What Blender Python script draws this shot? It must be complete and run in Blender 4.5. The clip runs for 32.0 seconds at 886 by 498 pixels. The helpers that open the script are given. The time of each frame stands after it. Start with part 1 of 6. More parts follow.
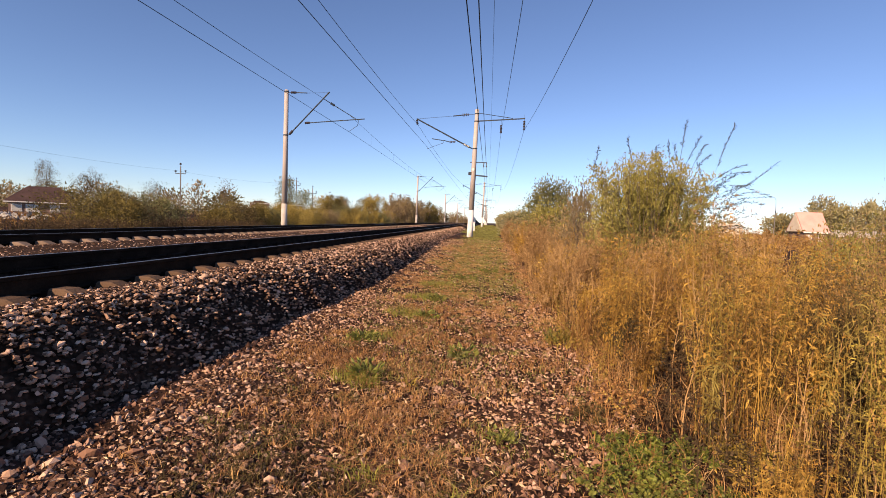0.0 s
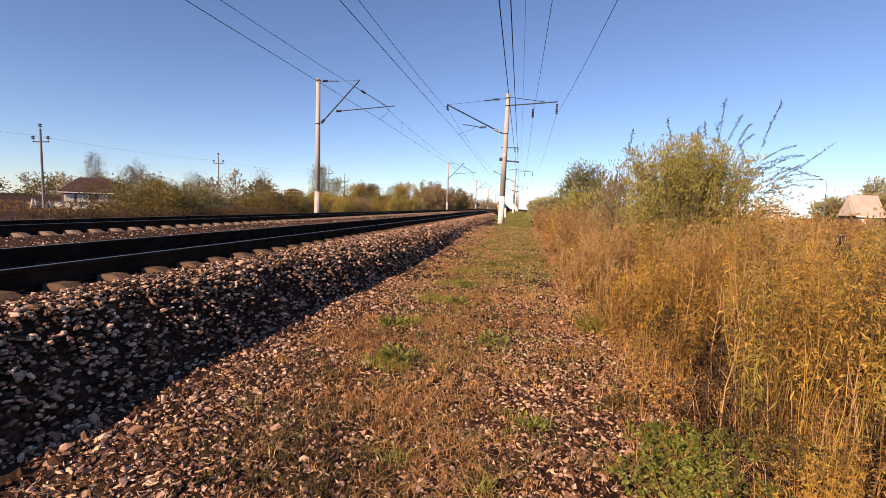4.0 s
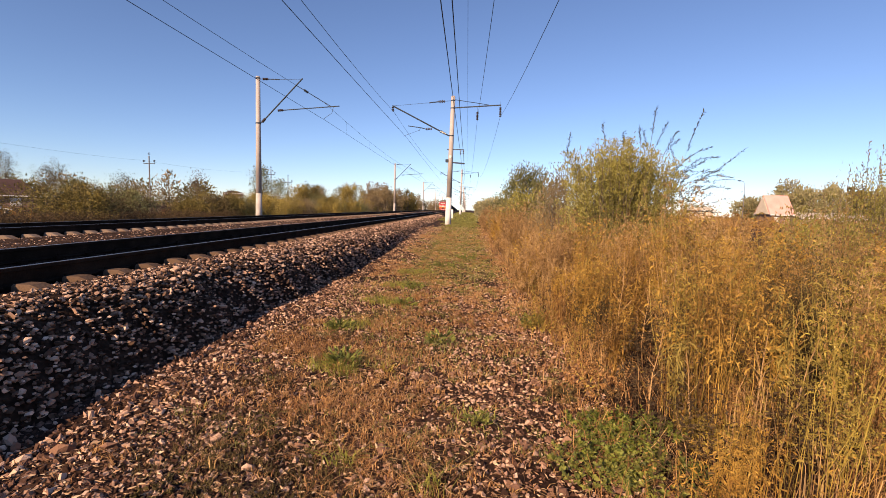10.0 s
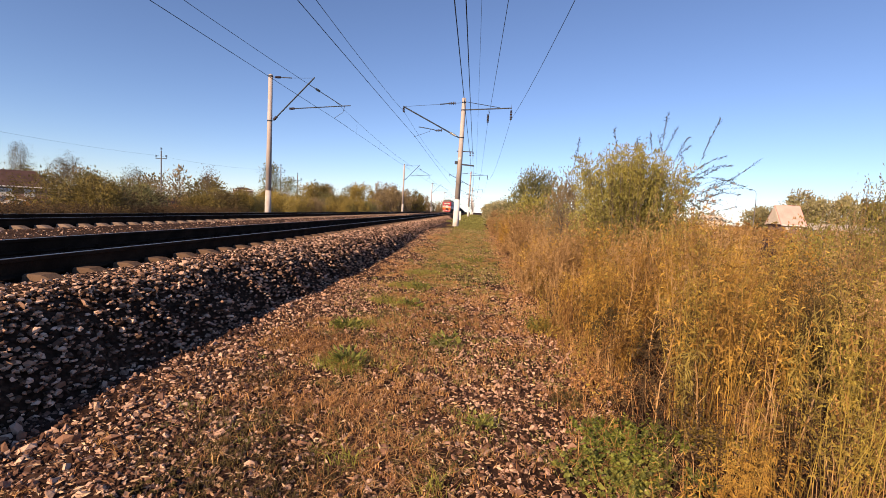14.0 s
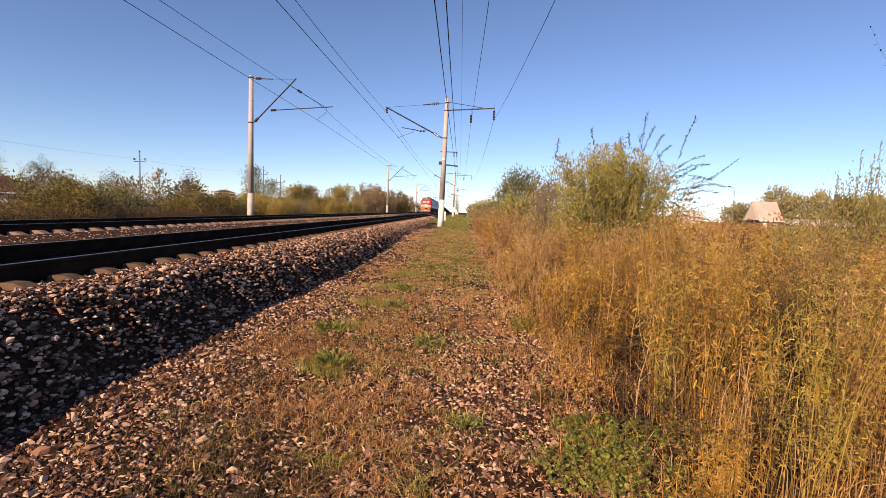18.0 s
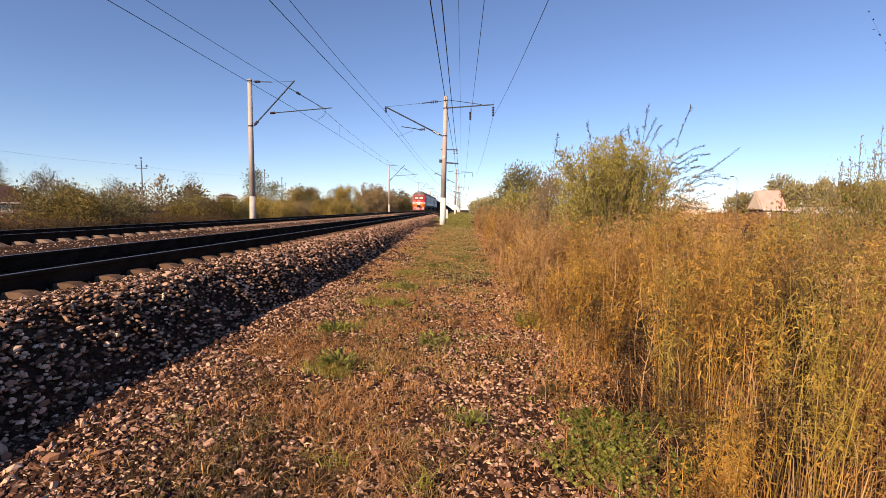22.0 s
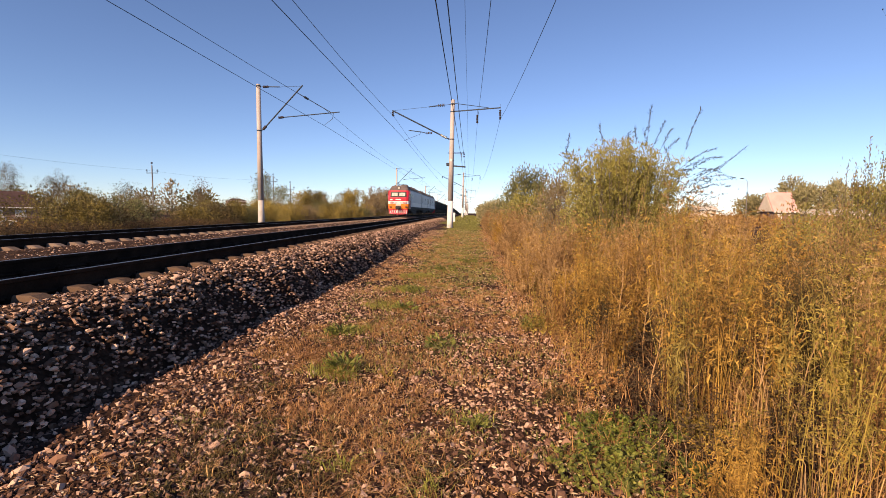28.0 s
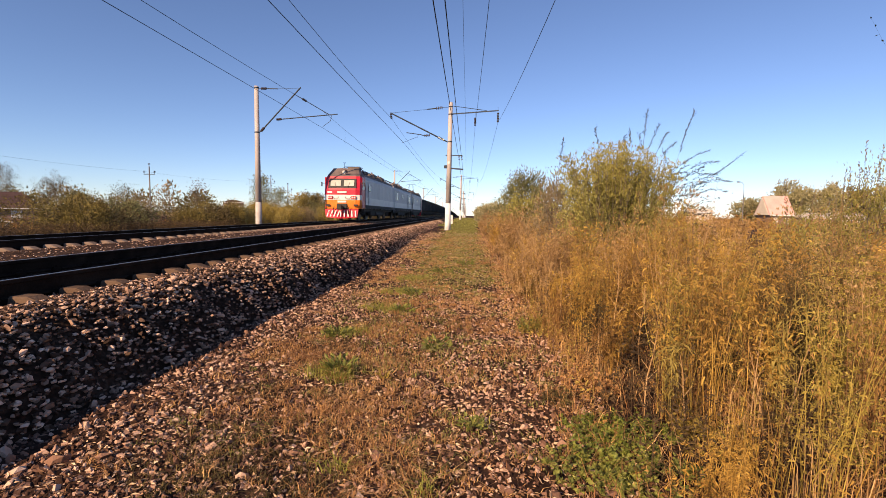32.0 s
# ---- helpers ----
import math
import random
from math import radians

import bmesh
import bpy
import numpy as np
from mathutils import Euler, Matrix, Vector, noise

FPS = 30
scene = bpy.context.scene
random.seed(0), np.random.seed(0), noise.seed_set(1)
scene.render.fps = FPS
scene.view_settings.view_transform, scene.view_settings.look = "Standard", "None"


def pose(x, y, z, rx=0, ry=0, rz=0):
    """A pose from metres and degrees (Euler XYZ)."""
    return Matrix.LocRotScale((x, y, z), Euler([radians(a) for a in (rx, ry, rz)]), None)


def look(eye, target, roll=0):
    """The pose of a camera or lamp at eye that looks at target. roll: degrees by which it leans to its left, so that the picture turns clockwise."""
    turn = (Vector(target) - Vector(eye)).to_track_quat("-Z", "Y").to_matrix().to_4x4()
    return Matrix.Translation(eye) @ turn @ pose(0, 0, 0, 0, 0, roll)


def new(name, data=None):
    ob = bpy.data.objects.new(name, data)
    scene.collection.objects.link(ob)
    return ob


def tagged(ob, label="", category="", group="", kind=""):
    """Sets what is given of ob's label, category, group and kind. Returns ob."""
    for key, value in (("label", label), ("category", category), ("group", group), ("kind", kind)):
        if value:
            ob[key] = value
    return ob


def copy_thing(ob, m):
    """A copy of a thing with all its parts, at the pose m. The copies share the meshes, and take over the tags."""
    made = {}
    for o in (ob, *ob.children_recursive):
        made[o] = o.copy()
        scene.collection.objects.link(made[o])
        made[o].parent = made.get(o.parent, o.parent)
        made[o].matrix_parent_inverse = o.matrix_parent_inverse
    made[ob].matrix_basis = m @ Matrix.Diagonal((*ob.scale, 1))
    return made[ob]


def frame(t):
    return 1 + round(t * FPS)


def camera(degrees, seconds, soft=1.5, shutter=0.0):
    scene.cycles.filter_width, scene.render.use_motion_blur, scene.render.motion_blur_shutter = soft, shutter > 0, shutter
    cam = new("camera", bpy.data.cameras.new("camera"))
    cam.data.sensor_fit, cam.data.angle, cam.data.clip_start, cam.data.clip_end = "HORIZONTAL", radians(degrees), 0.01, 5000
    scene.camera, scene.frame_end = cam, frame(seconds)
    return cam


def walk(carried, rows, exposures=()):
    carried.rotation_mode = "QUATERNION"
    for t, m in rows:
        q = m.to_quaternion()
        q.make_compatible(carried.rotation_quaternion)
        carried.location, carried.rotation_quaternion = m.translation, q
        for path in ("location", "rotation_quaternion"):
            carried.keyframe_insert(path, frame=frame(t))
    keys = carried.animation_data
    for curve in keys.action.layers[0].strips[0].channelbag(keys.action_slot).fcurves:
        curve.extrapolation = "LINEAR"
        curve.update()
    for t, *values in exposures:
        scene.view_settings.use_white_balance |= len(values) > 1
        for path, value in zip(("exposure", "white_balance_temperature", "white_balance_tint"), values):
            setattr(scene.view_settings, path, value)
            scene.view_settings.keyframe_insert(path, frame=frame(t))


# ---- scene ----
cam = camera(87.9, 32.0, 0.8)
PATH = [
    (0, (0.011, -0.014, 0.657), (-0.18, 1.973, 0.53), 2.4),
    (0.5, (0.018, -0.015, 0.665), (-0.153, 1.975, 0.554), 2.5),
    (1, (0.014, -0.015, 0.658), (-0.14, 1.976, 0.553), 3.0),
    (1.5, (0.017, -0.01, 0.659), (-0.142, 1.98, 0.541), 2.2),
    (2, (0.039, -0.01, 0.659), (-0.096, 1.982, 0.531), 1.6),
    (2.5, (0.034, 0.0, 0.655), (-0.104, 1.989, 0.499), 1.2),
    (3, (0.0, -0.006, 0.654), (-0.309, 1.963, 0.487), 2.0),
    (3.5, (0.015, 0.011, 0.65), (-0.323, 1.973, 0.46), 1.7),
    (5.5, (0.013, -0.038, 0.653), (-0.215, 1.94, 0.469), 3.3),
    (6, (0.017, -0.035, 0.652), (-0.227, 1.942, 0.465), 2.9),
    (6.5, (0.026, -0.035, 0.655), (-0.207, 1.944, 0.48), 2.5),
    (7, (0.032, -0.029, 0.656), (-0.174, 1.953, 0.487), 2.1),
    (7.5, (0.035, -0.025, 0.653), (-0.154, 1.959, 0.487), 1.8),
    (8, (0.029, -0.024, 0.657), (-0.136, 1.962, 0.483), 2.2),
    (8.5, (0.032, -0.027, 0.654), (-0.11, 1.96, 0.475), 2.1),
    (9, (0.038, -0.035, 0.658), (-0.083, 1.953, 0.479), 1.9),
    (9.5, (0.043, -0.048, 0.66), (-0.067, 1.942, 0.492), 1.6),
    (10, (0.054, -0.051, 0.658), (-0.044, 1.939, 0.481), 1.6),
    (10.5, (0.053, -0.039, 0.656), (-0.042, 1.949, 0.46), 2.0),
    (11, (0.065, -0.031, 0.647), (-0.058, 1.955, 0.438), 0.7),
    (11.5, (0.051, -0.008, 0.641), (-0.17, 1.962, 0.377), 0.6),
    (12, (0.059, -0.016, 0.643), (-0.209, 1.944, 0.348), 2.4),
    (12.5, (0.052, -0.001, 0.64), (-0.139, 1.972, 0.378), 3.2),
    (13, (0.046, -0.021, 0.651), (-0.061, 1.964, 0.429), 4.0),
    (13.5, (0.038, -0.031, 0.652), (-0.087, 1.956, 0.465), 3.2),
    (15.5, (0.068, -0.049, 0.659), (-0.044, 1.941, 0.503), 2.4),
    (16, (0.07, -0.063, 0.667), (-0.021, 1.93, 0.517), 2.5),
    (16.5, (0.066, -0.049, 0.66), (-0.022, 1.943, 0.508), 2.5),
    (17, (0.068, -0.047, 0.663), (-0.009, 1.944, 0.496), 2.7),
    (17.5, (0.067, -0.047, 0.661), (-0.005, 1.944, 0.487), 2.8),
    (18, (0.072, -0.053, 0.666), (0.006, 1.939, 0.499), 2.3),
    (18.5, (0.077, -0.062, 0.666), (0.02, 1.931, 0.506), 1.9),
    (19, (0.081, -0.062, 0.668), (0.019, 1.93, 0.498), 1.7),
    (19.5, (0.074, -0.051, 0.667), (-0.003, 1.939, 0.479), 1.8),
    (20, (0.074, -0.037, 0.662), (-0.019, 1.951, 0.472), 1.3),
    (20.5, (0.074, -0.043, 0.664), (-0.022, 1.946, 0.48), 1.0),
    (21, (0.081, -0.049, 0.664), (-0.004, 1.941, 0.48), 0.8),
    (21.5, (0.084, -0.055, 0.666), (0.001, 1.936, 0.489), 0.8),
    (22, (0.088, -0.058, 0.665), (0.009, 1.932, 0.489), 0.7),
    (22.5, (0.081, -0.052, 0.666), (-0.008, 1.938, 0.485), 1.1),
    (23, (0.09, -0.053, 0.666), (-0.004, 1.937, 0.494), 1.1),
    (23.5, (0.088, -0.055, 0.665), (-0.005, 1.935, 0.496), 0.8),
    (24, (0.099, -0.066, 0.669), (0.033, 1.925, 0.497), 0.6),
    (24.5, (0.096, -0.057, 0.664), (0.009, 1.933, 0.483), 0.6),
    (25, (0.098, -0.054, 0.662), (0.015, 1.935, 0.469), 0.8),
    (25.5, (0.103, -0.057, 0.664), (0.018, 1.932, 0.473), 0.5),
    (27.5, (0.111, -0.055, 0.659), (0.005, 1.936, 0.507), 0.7),
    (28, (0.106, -0.046, 0.658), (-0.006, 1.944, 0.496), 0.5),
    (28.5, (0.111, -0.055, 0.662), (0.002, 1.936, 0.514), 0.5),
    (29, (0.107, -0.059, 0.662), (0.005, 1.933, 0.515), 0.5),
    (29.5, (0.11, -0.055, 0.661), (0.014, 1.937, 0.503), 0.6),
    (30, (0.111, -0.06, 0.664), (0.011, 1.932, 0.518), 0.3),
    (30.5, (0.108, -0.067, 0.663), (0.003, 1.925, 0.527), 0.4),
    (31, (0.11, -0.06, 0.656), (-0.004, 1.932, 0.517), 0.5),
    (31.5, (0.111, -0.059, 0.659), (-0.005, 1.932, 0.511), 0.5),
    (32, (0.114, -0.065, 0.66), (0.012, 1.927, 0.508), 0.7),
]
walk(cam, [(t, look(eye, target, roll)) for t, eye, target, roll in PATH], [(0, .62, 7450, 22), (32, .62, 7450, 22)])

# ---- light ----
SUN_AZ, SUN_EL = radians(31), radians(26.5)      # behind the viewer, to the left of the line
to_sun = Vector((-math.sin(SUN_AZ) * math.cos(SUN_EL), -math.cos(SUN_AZ) * math.cos(SUN_EL), math.sin(SUN_EL)))
world = bpy.data.worlds.new("sky")
scene.world = world
world.use_nodes = True
wn = world.node_tree.nodes
sky = wn.new("ShaderNodeTexSky")
sky.sky_type, sky.sun_disc = "NISHITA", False
sky.sun_elevation, sky.sun_rotation = SUN_EL, math.pi + SUN_AZ
sky.air_density, sky.dust_density, sky.ozone_density = 0.8, 0.05, 6.0
world.node_tree.links.new(sky.outputs[0], wn["Background"].inputs[0])
wn["Background"].inputs[1].default_value = 0.107
sun = new("sun", bpy.data.lights.new("sun", "SUN"))
sun.data.energy, sun.data.angle, sun.data.color = 4.8, radians(0.53), (1.0, 0.80, 0.55)
sun.matrix_world = look(to_sun * 60, (0, 0, 0))

# ---- measures of the line (rail tops at height 0, track runs along y) ----
NEAR, FAR = -4.906, -10.24
PITCH = 0.522
SPAN = 62.3
MAST_A, MAST_B = (-14.92, 32.5), (-1.33, 34.16)
rng = np.random.default_rng(7)


# ---- materials ----
def material(name):
    m = bpy.data.materials.new(name)
    m.use_nodes = True
    return m, m.node_tree.nodes, m.node_tree.links


def surface(name, stops, scale=4.0, rough=0.8, metal=0.0, bump=0.0, fine=60.0, island=0.0, piece=0.0, leaf=0.0, fine_mix=0.3, stretch=(1, 1, 1), spec=0.4):
    """Colours run through stops by a coarse and a fine noise, and by a random value for each island or object."""
    m, n, l = material(name)
    bsdf = n["Principled BSDF"]
    co = n.new("ShaderNodeTexCoord")
    mp = n.new("ShaderNodeMapping")
    mp.inputs["Scale"].default_value = stretch
    l.new(co.outputs["Object"], mp.inputs[0])
    a, b = n.new("ShaderNodeTexNoise"), n.new("ShaderNodeTexNoise")
    a.inputs["Scale"].default_value, b.inputs["Scale"].default_value = scale, fine
    a.inputs["Detail"].default_value, b.inputs["Detail"].default_value = 5, 3
    l.new(mp.outputs[0], a.inputs["Vector"]), l.new(mp.outputs[0], b.inputs["Vector"])

    def blend(x, y, f):
        k = n.new("ShaderNodeMix")
        k.data_type = "FLOAT"
        k.inputs[0].default_value = f
        l.new(x, k.inputs[2]), l.new(y, k.inputs[3])
        return k.outputs[0]

    v = blend(a.outputs[0], b.outputs[0], fine_mix)
    st = n.new("ShaderNodeMapRange")
    st.inputs[1].default_value, st.inputs[2].default_value = 0.3, 0.7
    l.new(v, st.inputs[0])
    v = st.outputs[0]
    if island:
        g = n.new("ShaderNodeNewGeometry")
        v = blend(v, g.outputs["Random Per Island"], island)
    if piece:
        o = n.new("ShaderNodeObjectInfo")
        v = blend(v, o.outputs["Random"], piece)
    ramp = n.new("ShaderNodeValToRGB")
    e = ramp.color_ramp.elements
    while len(e) < len(stops):
        e.new(0.5)
    for i, c in enumerate(stops):
        e[i].position = i / max(1, len(stops) - 1)
        e[i].color = (*c, 1)
    l.new(v, ramp.inputs[0])
    l.new(ramp.outputs[0], bsdf.inputs["Base Color"])
    bsdf.inputs["Roughness"].default_value = rough
    bsdf.inputs["Metallic"].default_value = metal
    bsdf.inputs["Specular IOR Level"].default_value = spec
    if bump:
        bp = n.new("ShaderNodeBump")
        bp.inputs["Strength"].default_value, bp.inputs["Distance"].default_value = bump, 0.02
        l.new(b.outputs[0], bp.inputs["Height"])
        l.new(bp.outputs[0], bsdf.inputs["Normal"])
    if leaf:
        tr, mix = n.new("ShaderNodeBsdfTranslucent"), n.new("ShaderNodeMixShader")
        mix.inputs[0].default_value = leaf
        l.new(ramp.outputs[0], tr.inputs[0])
        l.new(bsdf.outputs[0], mix.inputs[1]), l.new(tr.outputs[0], mix.inputs[2])
        l.new(mix.outputs[0], n["Material Output"].inputs[0])
    return m


M = {}
M["soil"] = surface("soil", [(.014, .0075, .005), (.045, .023, .015), (.11, .06, .039)], 1.2, .95, bump=.6, fine=40, spec=.1)
M["ballast"] = surface("ballast", [(.012, .0072, .005), (.038, .0225, .0155), (.095, .058, .04)], 3, .95, bump=.8, fine=24, fine_mix=.6, spec=.05)
M["track_gravel"] = surface("fine_track_gravel", [(.012, .007, .0048), (.05, .0285, .019), (.13, .08, .055)], 6, .95, bump=.9, fine=38, fine_mix=.6, spec=.05)
M["stone"] = surface("crushed_stone", [(.022, .0125, .0085), (.12, .069, .046), (.40, .238, .162), (.86, .60, .445)], 5, .85, bump=.3, fine=45, island=.92, spec=.12)
M["loose_stone"] = surface("loose_crushed_stone", [(.022, .0125, .0085), (.12, .069, .046), (.40, .238, .162), (.86, .60, .445)], 5, .85, bump=.3, fine=45, piece=.92, spec=.12)
M["loose_gravel"] = surface("loose_pink_gravel", [(.012, .0058, .004), (.085, .042, .028), (.30, .165, .112), (.72, .49, .36)], 5, .9, bump=.25, fine=60, piece=.92, spec=.15)
M["gravel"] = surface("pink_gravel", [(.012, .0058, .004), (.085, .042, .028), (.30, .165, .112), (.72, .49, .36)], 5, .9, bump=.25, fine=60, island=.92, spec=.15)
M["concrete"] = surface("concrete", [(.30, .25, .23), (.42, .365, .34), (.52, .46, .43)], 1.5, .9, bump=.2, fine=50, stretch=(1, 1, .35))
M["sleeper"] = surface("sleeper_concrete", [(.07, .043, .028), (.12, .075, .05), (.18, .117, .08)], 3, .95, bump=.3, fine=50, piece=.35, spec=.1)
M["pale_sleeper"] = surface("pale_sleeper_concrete", [(.13, .09, .068), (.21, .15, .115), (.30, .222, .175)], 3, .95, bump=.3, fine=50, piece=.35, spec=.1)
# dull leaf colour; in the field hollows it also carries the shade
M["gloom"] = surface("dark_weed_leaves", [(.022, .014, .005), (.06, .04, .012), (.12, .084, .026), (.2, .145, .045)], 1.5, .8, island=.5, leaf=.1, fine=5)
# sleeper middles: concrete darkened to carry the shade beside and between the rails
M["rail_shade"] = surface("rail_shaded_concrete", [(.008, .006, .005), (.018, .013, .010), (.03, .022, .018)], 4, 1.0, bump=.3, fine=50, piece=.3, spec=.02)
M["whitewash"] = surface("whitewash", [(.52, .49, .45), (.74, .71, .67), (.80, .78, .75)], 2.5, .85, bump=.15, fine=40)
M["pale_base"] = surface("pale_worn_paint_on_concrete", [(.36, .31, .28), (.48, .43, .39), (.58, .53, .49)], 2.5, .9, bump=.15, fine=40)
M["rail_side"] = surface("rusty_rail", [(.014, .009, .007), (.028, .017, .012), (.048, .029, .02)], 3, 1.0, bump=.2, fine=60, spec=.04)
M["rail_top"] = surface("polished_rail_head", [(.22, .20, .19), (.34, .32, .30)], 2, .38, metal=1, fine=30)
M["steel"] = surface("dark_painted_steel", [(.016, .024, .036), (.03, .042, .058), (.05, .06, .075)], 4, .6, metal=.2, fine=40)
M["insulator"] = surface("brown_insulator", [(.03, .022, .02), (.06, .04, .035)], 5, .25)
M["wire"] = surface("weathered_wire", [(.010, .018, .03), (.02, .03, .045)], 3, .6, metal=.3)
M["dry_grass"] = surface("dry_grass", [(.07, .028, .011), (.285, .128, .048), (.52, .285, .11), (.78, .53, .24)], .9, .8, island=.65, leaf=.15, fine=9)
M["weed_gold"] = surface("golden_weeds", [(.04, .018, .0045), (.22, .11, .022), (.51, .30, .06), (.82, .57, .155)], 1.7, .8, island=.3, leaf=.15, fine=9, fine_mix=.25)
M["weed_brown"] = surface("brown_wormwood", [(.035, .0145, .0045), (.165, .077, .021), (.37, .20, .06), (.58, .365, .13)], 1.7, .85, island=.3, leaf=.12, fine=9, fine_mix=.25)
M["weed_olive"] = surface("olive_weeds", [(.05, .034, .008), (.20, .135, .026), (.42, .30, .06), (.66, .51, .14)], 1.7, .75, island=.3, leaf=.15, fine=9, fine_mix=.25)
M["lime"] = surface("yellow_green_weed_leaves", [(.08, .058, .012), (.28, .212, .04), (.52, .40, .08), (.74, .59, .17)], .8, .75, island=.4, leaf=.22, fine=5)
M["green"] = surface("green_leaves", [(.045, .05, .013), (.12, .135, .028), (.24, .245, .052), (.40, .375, .10)], 2, .65, island=.6, leaf=.25, fine=9)
M["bright_green"] = surface("fresh_green_leaves", [(.025, .032, .006), (.085, .108, .017), (.19, .215, .035), (.36, .375, .078)], 2, .6, island=.6, leaf=.2, fine=9)
M["tuft_green"] = surface("yellow_green_grass_tuft", [(.06, .066, .013), (.19, .195, .034), (.38, .36, .068), (.58, .52, .125)], 2, .65, island=.6, leaf=.25, fine=9)
M["verge"] = surface("verge_grass", [(.045, .048, .012), (.148, .15, .036), (.30, .285, .073), (.50, .44, .15)], 1.2, .7, island=.55, leaf=.22, fine=9)
M["plume"] = surface("brown_seed_plumes", [(.05, .025, .010), (.24, .132, .053), (.46, .285, .124), (.70, .485, .245)], 1.4, .9, island=.36, leaf=.15, fine=9, fine_mix=.25)
M["litter"] = surface("dry_leaf_litter", [(.09, .04, .02), (.30, .165, .088), (.54, .35, .21), (.76, .58, .40)], 3, .85, island=.85, fine=20)
M["willow"] = surface("willow_leaves", [(.055, .048, .013), (.205, .182, .044), (.41, .355, .09), (.60, .50, .16)], .8, .65, island=.32, leaf=.22, fine=4)
M["willow_green"] = surface("green_willow_leaves", [(.06, .058, .018), (.20, .185, .052), (.38, .34, .10), (.56, .48, .17)], .8, .65, island=.5, leaf=.25, fine=4)
M["grey_green"] = surface("grey_green_leaves", [(.07, .074, .03), (.19, .185, .075), (.34, .315, .13)], .8, .7, island=.5, leaf=.3, fine=4)
# shoot leaves: their dark silhouette against the sky is put into the colour
M["twig_leaf"] = surface("silhouetted_twig_leaves", [(.012, .018, .016), (.03, .038, .028), (.07, .075, .045)], 2, .6, island=.6, leaf=.05)
M["sapling_leaf"] = surface("dull_sapling_leaves", [(.06, .048, .028), (.16, .125, .072), (.29, .225, .135)], 2, .7, island=.6, leaf=.15)
M["scrub"] = surface("roadside_scrub_leaves", [(.026, .022, .007), (.105, .082, .022), (.25, .19, .05), (.40, .31, .09)], .35, .8, island=.24, leaf=.22, fine=2)
M["rust_leaf"] = surface("rusty_autumn_leaves", [(.11, .077, .038), (.28, .205, .11), (.46, .36, .21)], .5, .8, island=.3, leaf=.25, fine=3)
M["dusky_scrub"] = surface("dusky_scrub_leaves", [(.022, .017, .009), (.075, .056, .023), (.16, .117, .046), (.28, .205, .08)], .3, .8, island=.24, leaf=.18, fine=2)
M["gold_leaf"] = surface("yellow_autumn_leaves", [(.15, .105, .028), (.35, .26, .066), (.52, .40, .11)], .5, .8, island=.35, leaf=.28, fine=2)
M["garden"] = surface("pale_garden_leaves", [(.17, .15, .075), (.36, .32, .165), (.54, .47, .25)], .3, .8, island=.5, leaf=.3, fine=2)
# brown undergrowth, darkened to carry shade in the weed hollows and under the thicket
M["shaded_undergrowth"] = surface("undergrowth_darkened_for_shade", [(.03, .018, .009), (.075, .047, .021), (.14, .09, .04)], .6, .9, island=.5, leaf=.1, fine=3)
M["bark"] = surface("bark", [(.06, .045, .035), (.13, .10, .08), (.2, .16, .13)], 6, .9, bump=.4, fine=40)
M["dead_twig"] = surface("bare_twigs", [(.10, .075, .06), (.2, .15, .12)], 3, .9)
M["loco_red"] = surface("red_paint", [(.44, .014, .032), (.54, .02, .042), (.60, .03, .05)], 1.5, .42, fine=20)
M["loco_orange"] = surface("orange_paint", [(.72, .16, .02), (.85, .24, .03)], 1.5, .42, fine=20)
M["loco_white"] = surface("white_stripe_paint", [(.62, .58, .54), (.74, .71, .67)], 1.5, .45, fine=20)
M["loco_grey"] = surface("grey_body_paint", [(.36, .36, .37), (.47, .47, .48), (.54, .54, .54)], .8, .5, fine=15, stretch=(1, 1, .4))
M["loco_light"] = surface("light_grey_band_paint", [(.58, .57, .55), (.70, .69, .66)], 1.0, .5, fine=15)
M["loco_roof"] = surface("brown_grey_roof_paint", [(.08, .06, .055), (.14, .105, .095), (.19, .14, .125)], 1.2, .7, fine=15)
M["under"] = surface("sooty_running_gear", [(.014, .013, .013), (.03, .026, .024), (.055, .045, .038)], 3, .8, fine=25)
M["wheel"] = surface("wheel_steel", [(.03, .028, .026), (.08, .07, .06)], 5, .55, metal=.6)
M["gondola"] = surface("dark_wagon_paint", [(.02, .022, .022), (.04, .042, .04), (.075, .062, .05)], .9, .75, fine=12, piece=.3)
M["coal"] = surface("coal_load", [(.012, .012, .013), (.03, .03, .032)], 4, .8, bump=.6, fine=20)
M["rubber"] = surface("black_seal", [(.012, .012, .013), (.02, .02, .02)], 4, .6)
M["lens"] = surface("lamp_glass", [(.4, .38, .34), (.6, .57, .5)], 4, .12)
M["dark_roof"] = surface("dark_brown_roofing", [(.04, .02, .018), (.065, .034, .03), (.09, .05, .042)], .8, .8, fine=8)
M["pink_roof"] = surface("pink_metal_roofing", [(.60, .30, .26), (.67, .36, .31), (.73, .42, .37)], .8, .5, fine=8)
M["fence_wall"] = surface("patchy_plaster", [(.16, .13, .11), (.40, .37, .33), (.62, .59, .55)], 1.4, .9, bump=.2, fine=12)
M["brick_wall"] = surface("brown_brick", [(.15, .09, .07), (.22, .14, .11), (.28, .18, .14)], 2, .9, fine=14)
M["cream"] = surface("cream_cladding", [(.58, .48, .36), (.70, .60, .47)], 1.5, .8, fine=14)
M["board"] = surface("weathered_boards", [(.25, .2, .16), (.38, .31, .25), (.46, .39, .32)], 2, .9, fine=20, piece=.4)
M["slate"] = surface("grey_roof_sheets", [(.30, .27, .24), (.42, .38, .33)], 1, .85, fine=10)
